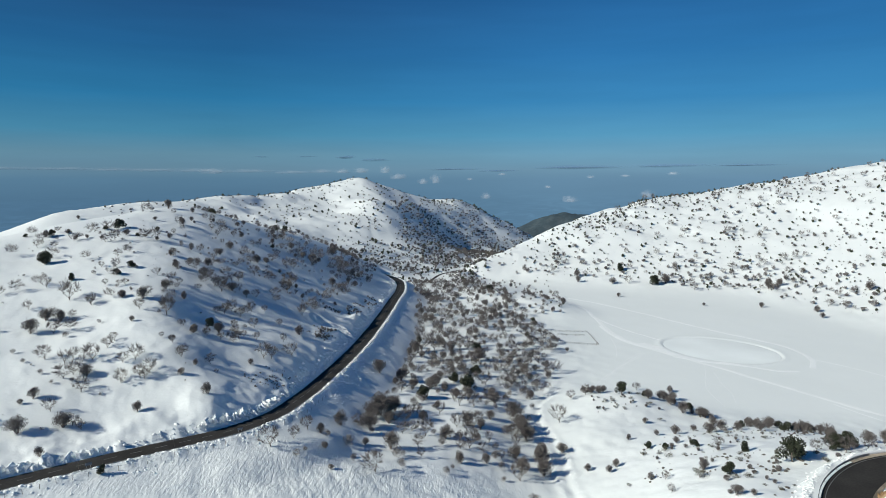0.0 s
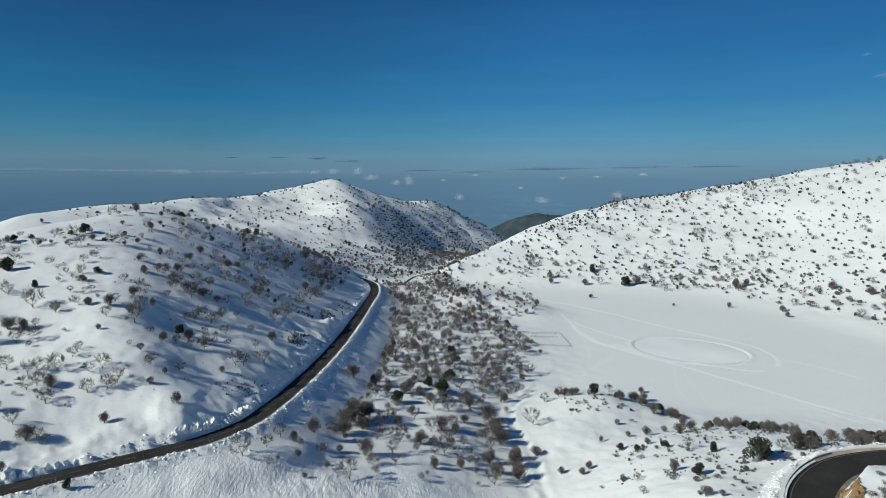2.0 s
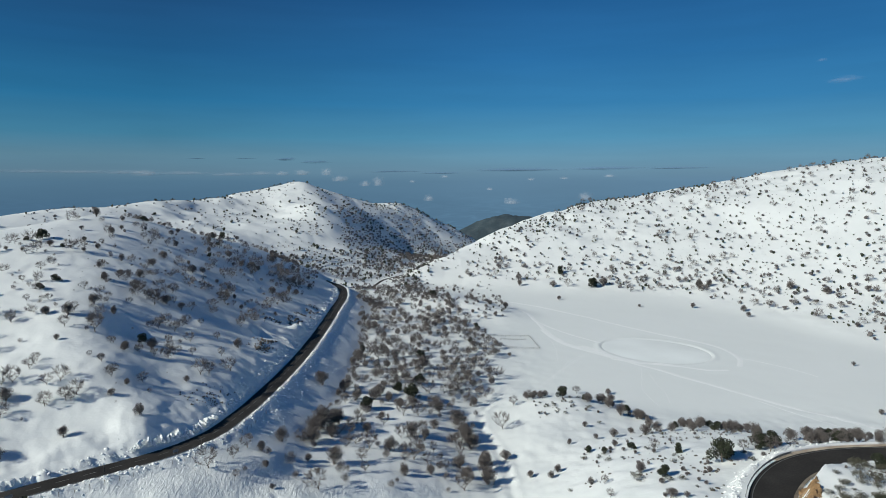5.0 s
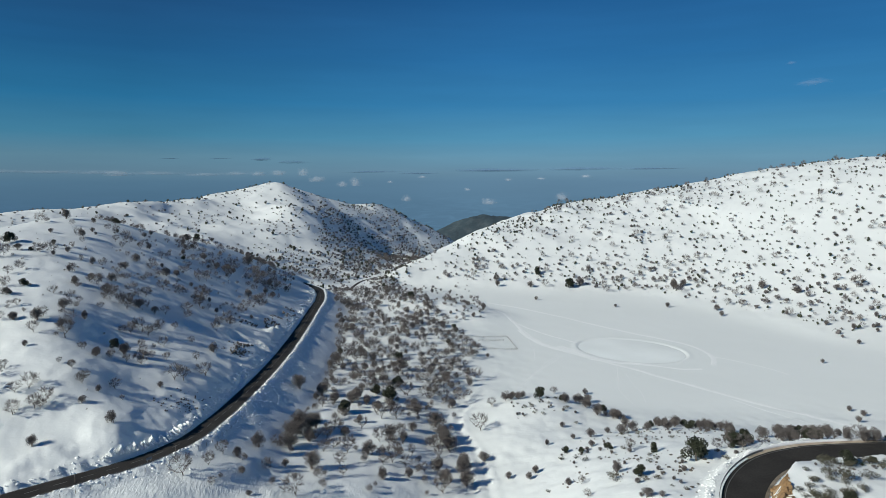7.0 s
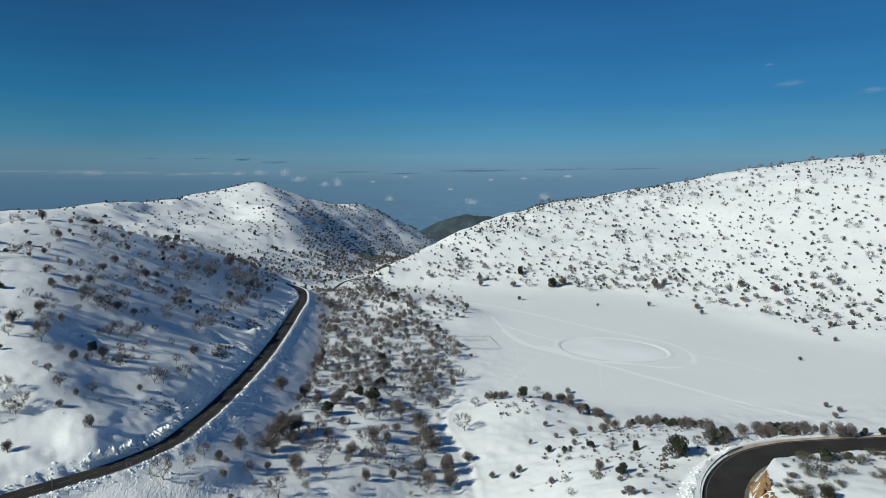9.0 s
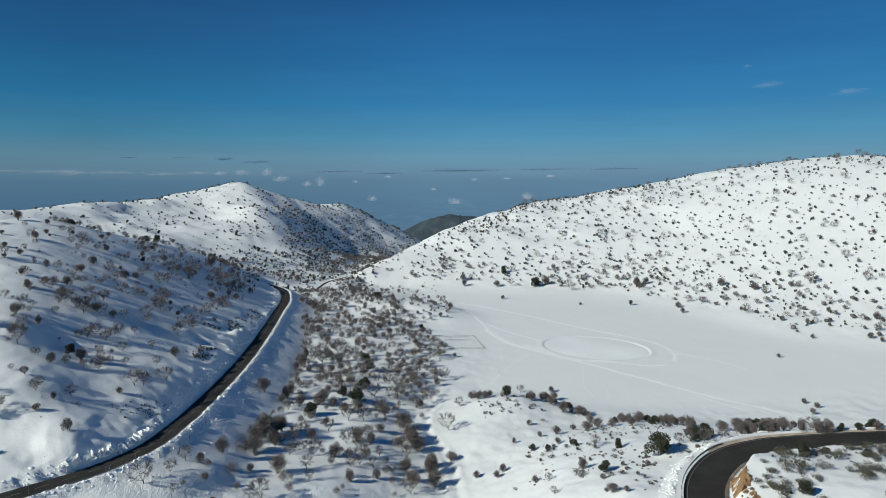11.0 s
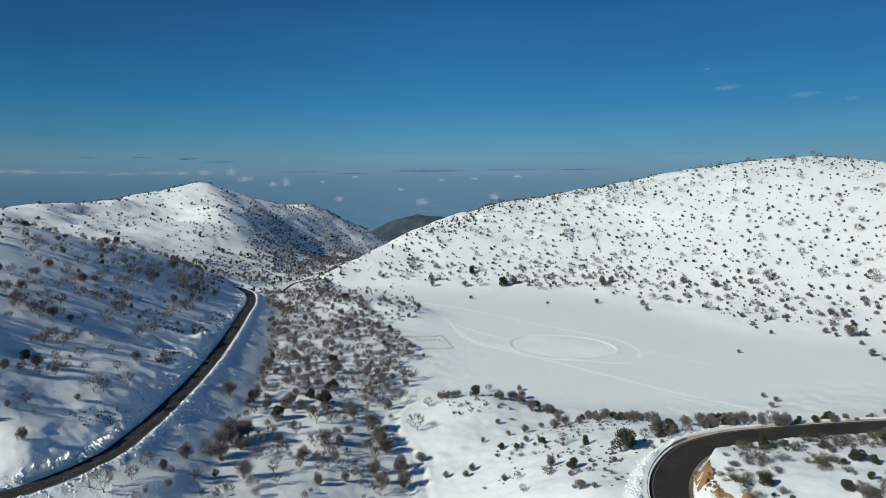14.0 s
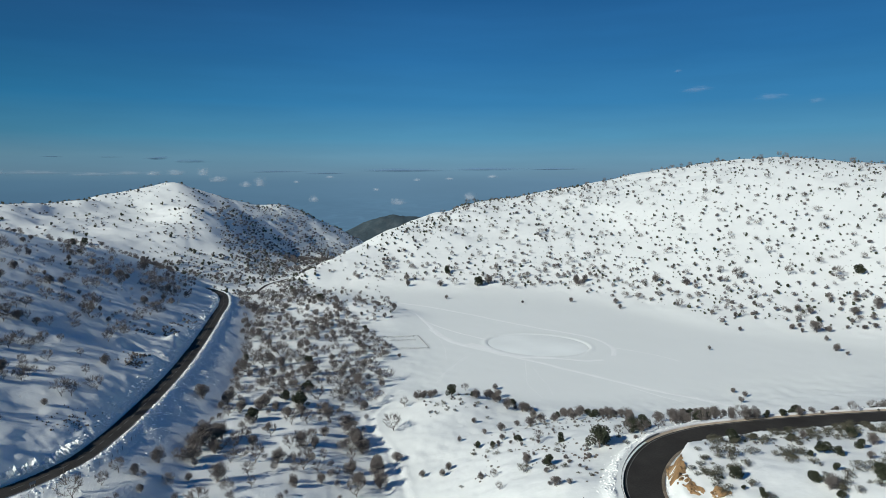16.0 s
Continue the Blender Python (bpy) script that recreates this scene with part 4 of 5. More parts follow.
    ("mound_top", "e", [(114.7, 126.7, 4.4), (98.8, 107.8, 3.3), (98.1, 98.9, 2.4), (126.4, 109.6, 3.5), (127.5, 107.2, 2.7), (111.4, 98.8, 2.9), (119.3, 100.3, 2.0), (144.4, 118.1, 3.0), (137.0, 109.6, 2.8), (122.9, 92.9, 3.8), (111.0, 91.7, 1.9)]),
    ("mound_top", "h", [(119.2, 121.1, 2.6), (103.4, 118.6, 2.8), (105.1, 116.7, 3.3), (111.3, 116.3, 2.5), (105.9, 112.2, 1.9), (96.3, 110.2, 2.1), (94.5, 112.6, 2.1), (99.4, 103.4, 2.2), (119.5, 90.2, 1.9), (126.3, 119.2, 2.3), (134.8, 118.7, 1.5), (115.6, 108.9, 1.9), (117.6, 113.3, 1.1), (121.8, 110.8, 1.6), (114.9, 91.3, 1.6)]),
    ("mound_top", "s", [(111.6, 94.9, 3.6), (142.5, 110.5, 3.1), (131.7, 102.5, 2.3), (131.2, 120.5, 2.6)]),
    ("plain_edge", "s", [(120.9, 545.5, 7.3), (118.7, 531.2, 6.1), (146.4, 520.6, 6.1), (189.0, 511.8, 8.2), (229.7, 433.2, 4.5), (192.1, 442.2, 2.7), (139.0, 477.0, 3.7), (257.2, 475.6, 9.9), (265.9, 476.6, 7.0), (258.0, 413.0, 5.3), (253.1, 399.5, 4.3), (294.4, 349.7, 3.9), (302.9, 336.9, 4.6), (312.3, 329.4, 3.0), (329.1, 348.9, 4.0), (288.5, 316.2, 3.3), (287.9, 328.3, 2.2), (317.8, 304.6, 4.3), (319.0, 297.9, 3.5), (324.6, 305.6, 3.6), (326.8, 294.9, 8.5), (334.7, 292.8, 4.2), (321.0, 282.2, 3.4), (308.4, 264.5, 5.2), (347.9, 291.7, 2.8)]),
    ("plain_edge", "b", [(158.7, 517.5, 8.1), (205.4, 491.7, 7.0), (270.5, 421.1, 6.3)]),
    ("plain_edge", "e", [(178.1, 511.5, 10.1), (159.3, 546.6, 8.5), (341.5, 306.7, 4.4)]),
    ("plain_east", "s", [(355.0, 286.2, 3.2), (362.2, 284.7, 3.9), (368.2, 304.7, 6.7), (389.1, 321.7, 5.5), (371.2, 325.4, 3.9), (372.8, 318.1, 3.8), (346.6, 318.2, 5.3), (342.9, 325.9, 5.4), (387.0, 303.3, 9.0), (241.4, 287.5, 2.6), (307.5, 256.7, 2.5), (381.5, 349.2, 4.1), (342.4, 399.1, 5.4), (320.9, 411.8, 6.4), (328.0, 410.6, 3.6), (309.1, 436.1, 7.6), (66.2, 318.9, 2.5), (86.4, 432.9, 5.0), (74.0, 406.3, 3.9), (74.6, 432.4, 4.1), (59.5, 413.5, 3.1), (57.4, 513.4, 4.3)]),
    ("plain_east", "e", [(418.1, 344.7, 8.4), (367.8, 358.4, 3.3)]),
    ("plain_east", "b", [(354.8, 394.9, 10.7), (382.2, 373.1, 8.7), (403.7, 350.6, 10.1), (353.2, 412.1, 6.5), (57.0, 341.4, 5.6), (88.3, 471.9, 6.3)]),
]

for area, kind, spots in PLANTS:
    for x, y, height in spots:
        plant(kind, x, y, height, AREA_LABELS.get((area, kind), ""))

TAKEN = [(x, y) for _, _, spots in PLANTS for x, y, _ in spots]


def scatter(count, box, inside, gap, seed):
    """Random places in a box of x0, y0, x1, y1 where inside(x, y) is true by chance, kept apart from one another and from roads."""
    rng = np.random.default_rng(seed)
    out = []
    x, y = rng.uniform(box[0], box[2], count * 12), rng.uniform(box[1], box[3], count * 12)
    odds = inside(x, y)
    for d, _, _, half in road_near(x, y):
        odds = odds * (d > half + 4)
    keep = rng.random(len(x)) < odds
    for px, py in zip(x[keep], y[keep]):
        if len(out) >= count:
            break
        if all((px - a) ** 2 + (py - b) ** 2 > gap * gap for a, b in TAKEN[-700:]):
            out.append((float(px), float(py)))
            TAKEN.append(out[-1])
    return out


_r = random.Random(23)


def in_valley(x, y):
    """The bushy slope between the hillside road and the valley path."""
    road_x = np.interp(y, [150, 180, 225, 270, 330, 400, 450, 500], [-45, -35, -24, -19, -16, -20, -23, -26])
    path_x = np.interp(y, [150, 190, 230, 270, 330, 400, 450, 520], [30, 33, 34, 50, 64, 56, 46, 24])
    w = (x - road_x) / (path_x - road_x)
    return ((w > 0.02) & (w < 1.0)) * np.clip(0.7 + 0.25 * w, 0, 1) * smooth(150, 200, y) * (0.45 + 0.55 * smooth(-0.35, 0.25, fbm(x, y, 17, 2, 29)))


def on_left_hill(x, y):
    cut = np.interp(y, [130, 190, 300, 430, 490], [-110, -75, -60, -52, -55])
    crest = np.interp(y, [130, 300, 365, 404, 454, 490, 512], [-260, -215, -199, -181, -129, -102, -56])
    w = (x - crest) / (cut - crest)
    return ((w > 0.05) & (w < 1)) * (0.25 + 0.75 * smooth(0.2, 0.8, w) * smooth(200, 330, y))


def on_right_hill(x, y):
    h = broad(x, y)
    return smooth(3.5, 7, h) * (1 - 0.35 * smooth(14, 30, h)) * (1 - 0.25 * smooth(40, 90, h)) * (x > 60) * (y - 560 < (x - 60) * 1.1)


FAR_VALLEY, FAR_TREES = [], []
for x, y in scatter(380, (-50, 150, 66, 520), in_valley, 3.4, 1):
    k = _r.random()
    if k < 0.5 and y > 262:
        FAR_VALLEY.append((x, y, _r.uniform(3.0, 6.0)))
        continue
    if k < 0.97 and y > 250:
        FAR_TREES.append((x, y, _r.uniform(3.4, 7.4)))
        continue
    plant("s" if k < 0.5 else "b" if k < 0.97 else "e", x, y, _r.uniform(3.2, 7.2))
for x, y in scatter(150, (-230, 150, -45, 490), lambda x, y: on_left_hill(x, y) * (0.35 + 0.65 * smooth(-0.3, 0.3, fbm(x, y, 22, 2, 63))), 3.2, 2):
    k = _r.random()
    plant("s" if k < 0.35 else "b", x, y, _r.uniform(2.0, 5.2))
for x, y in scatter(230, (92, 92, 175, 128), lambda x, y: smooth(-0.05, 0.25, fbm(x, y, 8, 2, 61)) * (broad(x, y) > 27.2), 1.0, 14):
    plant("h" if _r.random() < 0.9 else "e", x, y, _r.uniform(0.8, 2.4))
for x, y in scatter(62, (98, 140, 235, 168), lambda x, y: smooth(-0.1, 0.2, fbm(x, y, 11, 2, 65)) * (np.abs(y - np.interp(x, [98, 120, 150, 215], [150, 152, 150, 142])) < 5), 1.6, 16):
    plant(_r.choice("ssbbbbee"), x, y, _r.uniform(1.6, 5.0))
for x, y in scatter(110, (58, 160, 155, 256), lambda x, y: smooth(-0.35, 0.2, fbm(x, y, 13, 2, 67)) * (np.abs(y - 3 - np.interp(x, [62, 76, 83, 91, 99, 103, 112, 120, 135, 150], [243, 240, 236, 230, 221, 204, 193, 184, 176, 168])) < 4.5), 1.5, 21):
    plant("s" if _r.random() < 0.87 else "e", x, y, _r.uniform(2.0, 4.4))
for x, y in scatter(110, (60, 120, 135, 215), lambda x, y: smooth(5, 12, broad(x, y)) * (x < 120) * smooth(-0.4, 0.2, fbm(x, y, 15, 2, 89)), 2.0, 15):
    plant("h" if _r.random() < 0.6 else "s", x, y, _r.uniform(0.4, 1.7))


for x, y in scatter(34, (58, 224, 84, 240), lambda x, y: smooth(-0.2, 0.3, fbm(x, y, 7, 2, 93)), 1.1, 28):
    plant("h" if _r.random() < 0.7 else "s", x, y, _r.uniform(0.5, 1.5))


def merged(name, spots, arrays, mat, label, category):
    """Many far plants in one mesh: spots of x, y, height; arrays of (verts, faces) of unit plants."""
    xs, ys = np.array([s[0] for s in spots]), np.array([s[1] for s in spots])
    zs = ground(xs, ys)
    rng = np.random.default_rng(len(spots))
    vs, fs, n = [], [], 0
    for (x, y, h), z in zip(spots, zs):
        v, f = arrays[rng.integers(len(arrays))]
        a = rng.uniform(0, 6.283)
        c, s = math.cos(a), math.sin(a)
        q = v * h
        vs.append(np.column_stack([q[:, 0] * c - q[:, 1] * s + x, q[:, 0] * s + q[:, 1] * c + y, q[:, 2] + z - 0.05]))
        fs.append(f + n)
        n += len(v)
    co, f = np.vstack(vs).astype(np.float32), np.vstack(fs).astype(np.int32)
    me = bpy.data.meshes.new(name)
    me.vertices.add(len(co))
    me.vertices.foreach_set("co", co.ravel())
    me.loops.add(f.size)
    me.loops.foreach_set("vertex_index", f.ravel())
    me.polygons.add(len(f))
    me.polygons.foreach_set("loop_start", np.arange(0, f.size, f.shape[1], dtype=np.int32))
    me.materials.append(mat)
    me.update(calc_edges=True)
    return tagged(new(name, me), label, category, kind="stuff")


FAR_SHRUBS = [clump(s + 80, 2, 0.5, 0.8, 36, 0.085) for s in range(8)]
FAR_DARK = [clump(s + 90, 3, 0.42, 1.0, 10, 0.1) for s in range(8)]


def on_peak(x, y):
    """Thick on the flank away from the sun and in the valley, thin on the sunny face."""
    crest_x = np.interp(y, [560, 643, 741, 837, 885, 960], [-300, -250, -210, -165, -110, -20])
    w = x - crest_x
    inside = (y > 520) & (x < 40 + (y - 560) * 0.28) & (x > -330) & (x < 140)
    return inside * (0.2 + 0.8 * smooth(30, 170, w) * smooth(-150, -30, x) + 0.3 * (y < 600)) * smooth(-1.0, 0.5, fbm(x, y, 30, 3, 51))


_sizes = np.random.default_rng(9)
def on_shoulder(x, y):
    """Thickets round the far end of the near hill and the foot of the far one."""
    crest = np.interp(y, [404, 434, 454, 490, 512, 600], [-181, -155, -129, -102, -56, -30])
    return (np.abs(x - crest) < 16 + (y - 380) * 0.25) * smooth(-0.4, 0.3, fbm(x, y, 18, 2, 81))


merged("ridge_thicket", [(x, y, _sizes.uniform(2.0, 5.0)) for x, y in scatter(150, (-170, 395, 40, 600), on_shoulder, 3.0, 19)], [twig_dome(s + 120, 230, 0.56, 0.045) for s in range(5)], SHRUB,
       "dense brown leafless thicket along the snowy ridge", "scrub")
def on_rise(x, y):
    """The low rise beside the pen and the snowy floor round the head of the valley."""
    edge = np.interp(y, [420, 450, 500, 560, 620], [88, 92, 88, 100, 130])
    return (x > np.interp(y, [420, 450, 520, 620], [36, 28, 0, 0])) * (x < edge) * (0.15 + 0.85 * smooth(-0.1, 0.4, fbm(x, y, 20, 2, 87)))


def in_gorge(x, y):
    """The wooded bottom between the far hill and the sunny one."""
    mid = np.interp(y, [590, 640, 700, 800], [-12, 6, 30, 70])
    return smooth(38, 8, np.abs(x - mid))


merged("rise_scrub", [(x, y, _sizes.uniform(1.2, 4.2)) for x, y in scatter(150, (0, 400, 130, 620), on_rise, 3.2, 22)], [twig_dome(s + 140, 280, 0.56, 0.036) for s in range(5)], SHRUB,
       "brown leafless shrubs scattered over the low snowy rise", "scrub")
merged("gorge_thicket", [(x, y, _sizes.uniform(2.6, 6.0)) for x, y in scatter(140, (-50, 590, 110, 800), in_gorge, 2.6, 23)], [twig_dome(s + 150, 160, 0.55, 0.06) for s in range(5)], SHRUB,
       "dense brown thicket in the bottom of the far valley", "scrub")
merged("slope_shrubs", FAR_VALLEY, [twig_dome(s + 160, 520, 0.5, 0.03) for s in range(6)], SHRUB, "dense brown leafless shrubs on the snowy slope below the road", "shrubs")
merged("hill_scrub", [(x, y, _sizes.uniform(0.8, 2.6)) for x, y in scatter(260, (-230, 150, -45, 500), lambda x, y: on_left_hill(x, y) * (0.3 + 0.7 * smooth(-0.3, 0.3, fbm(x, y, 22, 2, 63))), 2.0, 24)],
       [twig_dome(s + 170, 280, 0.6, 0.032) for s in range(5)], SHRUB, "low brown scrub scattered over the snowy hillside", "scrub")
merged("valley_scrub", [(x, y, _sizes.uniform(1.2, 4.2)) for x, y in scatter(310, (-50, 150, 66, 520), in_valley, 2.2, 18)], [twig_dome(s + 110, 300, 0.58, 0.032) for s in range(5)], SHRUB,
       "low brown scrub between the trees on the snowy slope", "scrub")
merged("far_shrubs", [(x, y, _sizes.uniform(0.9, 3.4)) for x, y in scatter(2300, (-330, 520, 150, 1000), on_peak, 4.0, 5)], FAR_SHRUBS, HAZED_SHRUB,
       "brown leafless scrub covering the snowy far hill", "scrub")
merged("far_evergreens", [(x, y, _sizes.uniform(1.8, 4.4)) for x, y in scatter(500, (-330, 520, 150, 1000), on_peak, 4.0, 6)], FAR_DARK, LEAF,
       "dark evergreen scrub dotted over the snowy far hill", "scrub")
def on_flank(x, y):
    """Thick scrub on the far hill's flank that is turned from the sun."""
    crest_x = np.interp(y, [600, 741, 837, 885, 960], [-60, -70, -75, -60, 10])
    return smooth(0, 45, x - crest_x) * (x < 30 + (y - 560) * 0.25) * smooth(-0.7, 0.3, fbm(x, y, 34, 3, 99))


merged("flank_scrub", [(x, y, _sizes.uniform(1.8, 4.6)) for x, y in scatter(620, (-90, 620, 130, 975), on_flank, 3.6, 33)], FAR_SHRUBS, HAZED_SHRUB,
       "dense grey-brown scrub on the shaded flank of the far hill", "scrub")


def on_crest(x, y):
    """Dark scrub and stones along the far hill's crest and shoulder."""
    line = np.interp(x, [-200, -171, -135, -97, -52, -20, 14, 50, 104], [837, 883, 889, 884, 878, 920, 949, 955, 968])
    return (np.abs(y - line + 5) < 9) * smooth(-0.1, 0.3, fbm(x, y, 22, 2, 83)) * (0.25 + 0.75 * (x > -125))


merged("crest_scrub", [(x, y, _sizes.uniform(1.4, 3.6)) for x, y in scatter(170, (-200, 820, 110, 985), on_crest, 2.2, 27)], FAR_DARK, LEAF,
       "dark evergreen scrub along the crest of the far hill", "scrub")


def far_tree_arrays(seed, every=4, swell=1.65):
    """A coarse bare tree for far slopes."""
    (_, t), (_, c) = bare_tree_meshes(seed)
    v = np.array([q.co[:] for q in c.vertices])
    f = np.array([q.vertices[:] for q in c.polygons])[::every]
    grow = np.repeat(v[f].mean(1)[:, None], 3, 1)
    return (grow + (v[f] - grow) * swell).reshape(-1, 3), np.arange(f.size).reshape(-1, 3)


merged("slope_trees", FAR_TREES, [far_tree_arrays(s + 50, 3, 1.9) for s in range(6)], TWIG, "grey-brown leafless oaks on the snowy slope below the road", "trees")
def in_oakwood(x, y):
    return on_left_hill(x, y) * (0.25 + 0.75 * smooth(-0.3, 0.2, fbm(x, y, 26, 2, 97))) * smooth(185, 225, y)


merged("hill_oaks", [(x, y, _sizes.uniform(3.2, 6.8)) for x, y in scatter(120, (-215, 185, -50, 470), in_oakwood, 4.0, 31)], [far_tree_arrays(s + 30, 3, 1.9) for s in range(6)], TWIG,
       "grey-brown leafless oaks scattered over the shaded snowy hillside", "trees")
merged("hillside_trees", [(x, y, _sizes.choice((3.0, 4.0, 5.0, 6.5)) * _sizes.uniform(0.8, 1.2)) for x, y in scatter(330, (60, 260, 640, 740), on_right_hill, 5.5, 3)],
       [far_tree_arrays(s + 70, 5, 2.3) for s in range(5)], TWIG, "grey-brown leafless trees dotted over the sunny snowy hillside", "trees")
def at_foot(x, y):
    h = broad(x, y)
    return on_right_hill(x, y) * smooth(4, 7, h) * (1 - smooth(15, 22, h)) * smooth(-0.5, 0.2, fbm(x, y, 25, 2, 91)) * (1 - 0.75 * smooth(245, 300, x))


merged("foot_thicket", [(x, y, _sizes.uniform(2.2, 6.0)) for x, y in scatter(250, (60, 260, 460, 620), at_foot, 3.5, 20)], [twig_dome(s + 130, 280, 0.56, 0.04) for s in range(5)], SHRUB,
       "brown leafless thicket along the foot of the hill", "scrub")
merged("hillside_scrub", [(x, y, _sizes.uniform(1.8, 4.8)) for x, y in scatter(900, (60, 260, 740, 780), on_right_hill, 4.5, 7)], FAR_SHRUBS, HAZED_SHRUB,
       "brown leafless scrub dotted over the sunny snowy hillside", "scrub")
merged("hillside_evergreens", [(x, y, _sizes.choice((0.9, 1.3, 2.0, 3.0)) * _sizes.uniform(0.8, 1.2)) for x, y in scatter(1750, (60, 260, 740, 780), on_right_hill, 3.5, 8)], FAR_DARK, LEAF,
       "small dark evergreen scrub dotted over the snowy hillside", "scrub")

def on_brow(x, y):
    """Evergreens gathered in a belt under the brow of the sunny hill."""
    brow = np.interp(x, [60, 94, 181, 273, 389], [600, 643, 718, 752, 756])
    return (y < brow - 6) * (y > brow - 75) * smooth(20, 32, broad(x, y)) * smooth(-0.2, 0.25, fbm(x, y, 38, 2, 95))


merged("brow_evergreens", [(x, y, _sizes.uniform(1.2, 3.4)) for x, y in scatter(190, (70, 540, 400, 760), on_brow, 3.0, 29)], FAR_DARK, LEAF,
       "dark evergreen bushes under the brow of the snowy hill", "bushes")


def on_slopes(x, y):
    return (0.3 + 0.7 * smooth(-0.2, 0.5, fbm(x, y, 30, 2, 71))) * np.maximum(on_right_hill(x, y), on_left_hill(x, y) * 0.6)


TUFTS = [twig_dome(s + 100, 26, 0.7, 0.11, 0.5) for s in range(5)]
merged("grass_tufts", [(x, y, _sizes.uniform(0.35, 1.1)) for x, y in scatter(2000, (-220, 150, 740, 780), on_slopes, 2.0, 17)], TUFTS, SHRUB, "dry tufts and twigs poking through the snow", "tufts")

# ---- road markings and edges ----
def along(line, s0, s1, step=1.0):
    d = np.concatenate([[0], np.cumsum(np.hypot(*np.diff(line[:, :2], axis=0).T))])
    u = np.linspace(s0, s1, max(2, int((s1 - s0) / step) + 1))
    return np.column_stack([np.interp(u, d, line[:, k]) for k in range(3)]), d[-1]


_, LEFT_LENGTH = along(ROADS[0][0], 0, 1)
for i in range(int(LEFT_LENGTH / 6) - 1):
    seg, _ = along(ROADS[0][0], i * 6 + 1, i * 6 + 4)
    part("centre_dash", ribbon("centre_dash", seg, 0.09, 0.032, LINE_PAINT), road_left)
for off in (-2.9, 2.9):
    part("edge_line", ribbon("edge_line", ROADS[0][0], 0.08, 0.032, LINE_PAINT, off), road_left)
part("edge_line", ribbon("edge_line", ROADS[1][0], 0.08, 0.032, LINE_PAINT, 3.7), road_bend)
PAST = ROADS[1][0][ROADS[1][0][:, 0] > 97][1:]
PAST = PAST[PAST[:, 1] > 100]
tagged(new("road_shoulder", ribbon("road_shoulder", PAST, 0.65, 0.05, SOIL, 4.85, 3)), "beige gravel shoulder along the road bend", "shoulder", kind="structure")
tagged(new("inner_shoulder", ribbon("inner_shoulder", ROADS[1][0], 0.4, 0.05, DARK_SOIL, -4.6, 3)), "brown gravel shoulder inside the road bend", "shoulder", kind="structure")


def kerb(line, offset, width, height, mat):
    low = ribbon("kerb", line, width / 2, height, mat, offset, 2)
    bm = bmesh.new()
    bm.from_mesh(low)
    bpy.data.meshes.remove(low)
    ext = bmesh.ops.extrude_face_region(bm, geom=bm.faces[:])
    for v in (g for g in ext["geom"] if isinstance(g, bmesh.types.BMVert)):
        v.co.z -= height + 0.3
    bmesh.ops.recalc_face_normals(bm, faces=bm.faces[:])
    me = bpy.data.meshes.new("kerb")
    bm.to_mesh(me)
    bm.free()
    return me


tagged(new("kerb", kerb(PAST, 5.75, 0.5, 0.6, RED_KERB)), "low reddish kerb along the outer road edge", "kerb", kind="structure")


def guard_rail(line, offset):
    """A steel guard rail: posts and a folded beam along the outer edge of the bend."""
    t = np.gradient(line[:, :2], axis=0)
    t /= np.linalg.norm(t, axis=1)[:, None]
    x, y = line[:, 0] - t[:, 1] * offset, line[:, 1] + t[:, 0] * offset
    base = Vector((x[0], y[0], line[0, 2]))
    root = new("guard_rail")
    root.location = base
    pv, pf = [], []
    tube(pv, pf, (0, 0, -0.3), (0, 0, 0.72), 0.07, 0.07, 4)
    post_me = mesh_of("post", pv, pf, METAL)
    for k in range(0, len(x), 2):
        part("post", post_me, root).location = (x[k] - base.x, y[k] - base.y, line[k, 2] - base.z)
    up = np.array([0.22, 0.36, 0.47, 0.58, 0.72, 0.8])
    out = np.array([-0.08, -0.13, -0.08, -0.13, -0.08, -0.06])
    xs = x[:, None] - t[:, 1:2] * out - base.x
    ys = y[:, None] + t[:, 0:1] * out - base.y
    part("beam", grid_mesh("beam", xs, ys, line[:, 2:3] + up[None, :] - base.z, METAL), root)
    return tagged(root, "grey steel guard rail round the outer road bend", "guard rail")


_round = ROADS[1][0]
guard_rail(_round[(_round[:, 0] < 106) & (_round[:, 1] > 88)], 5.0)


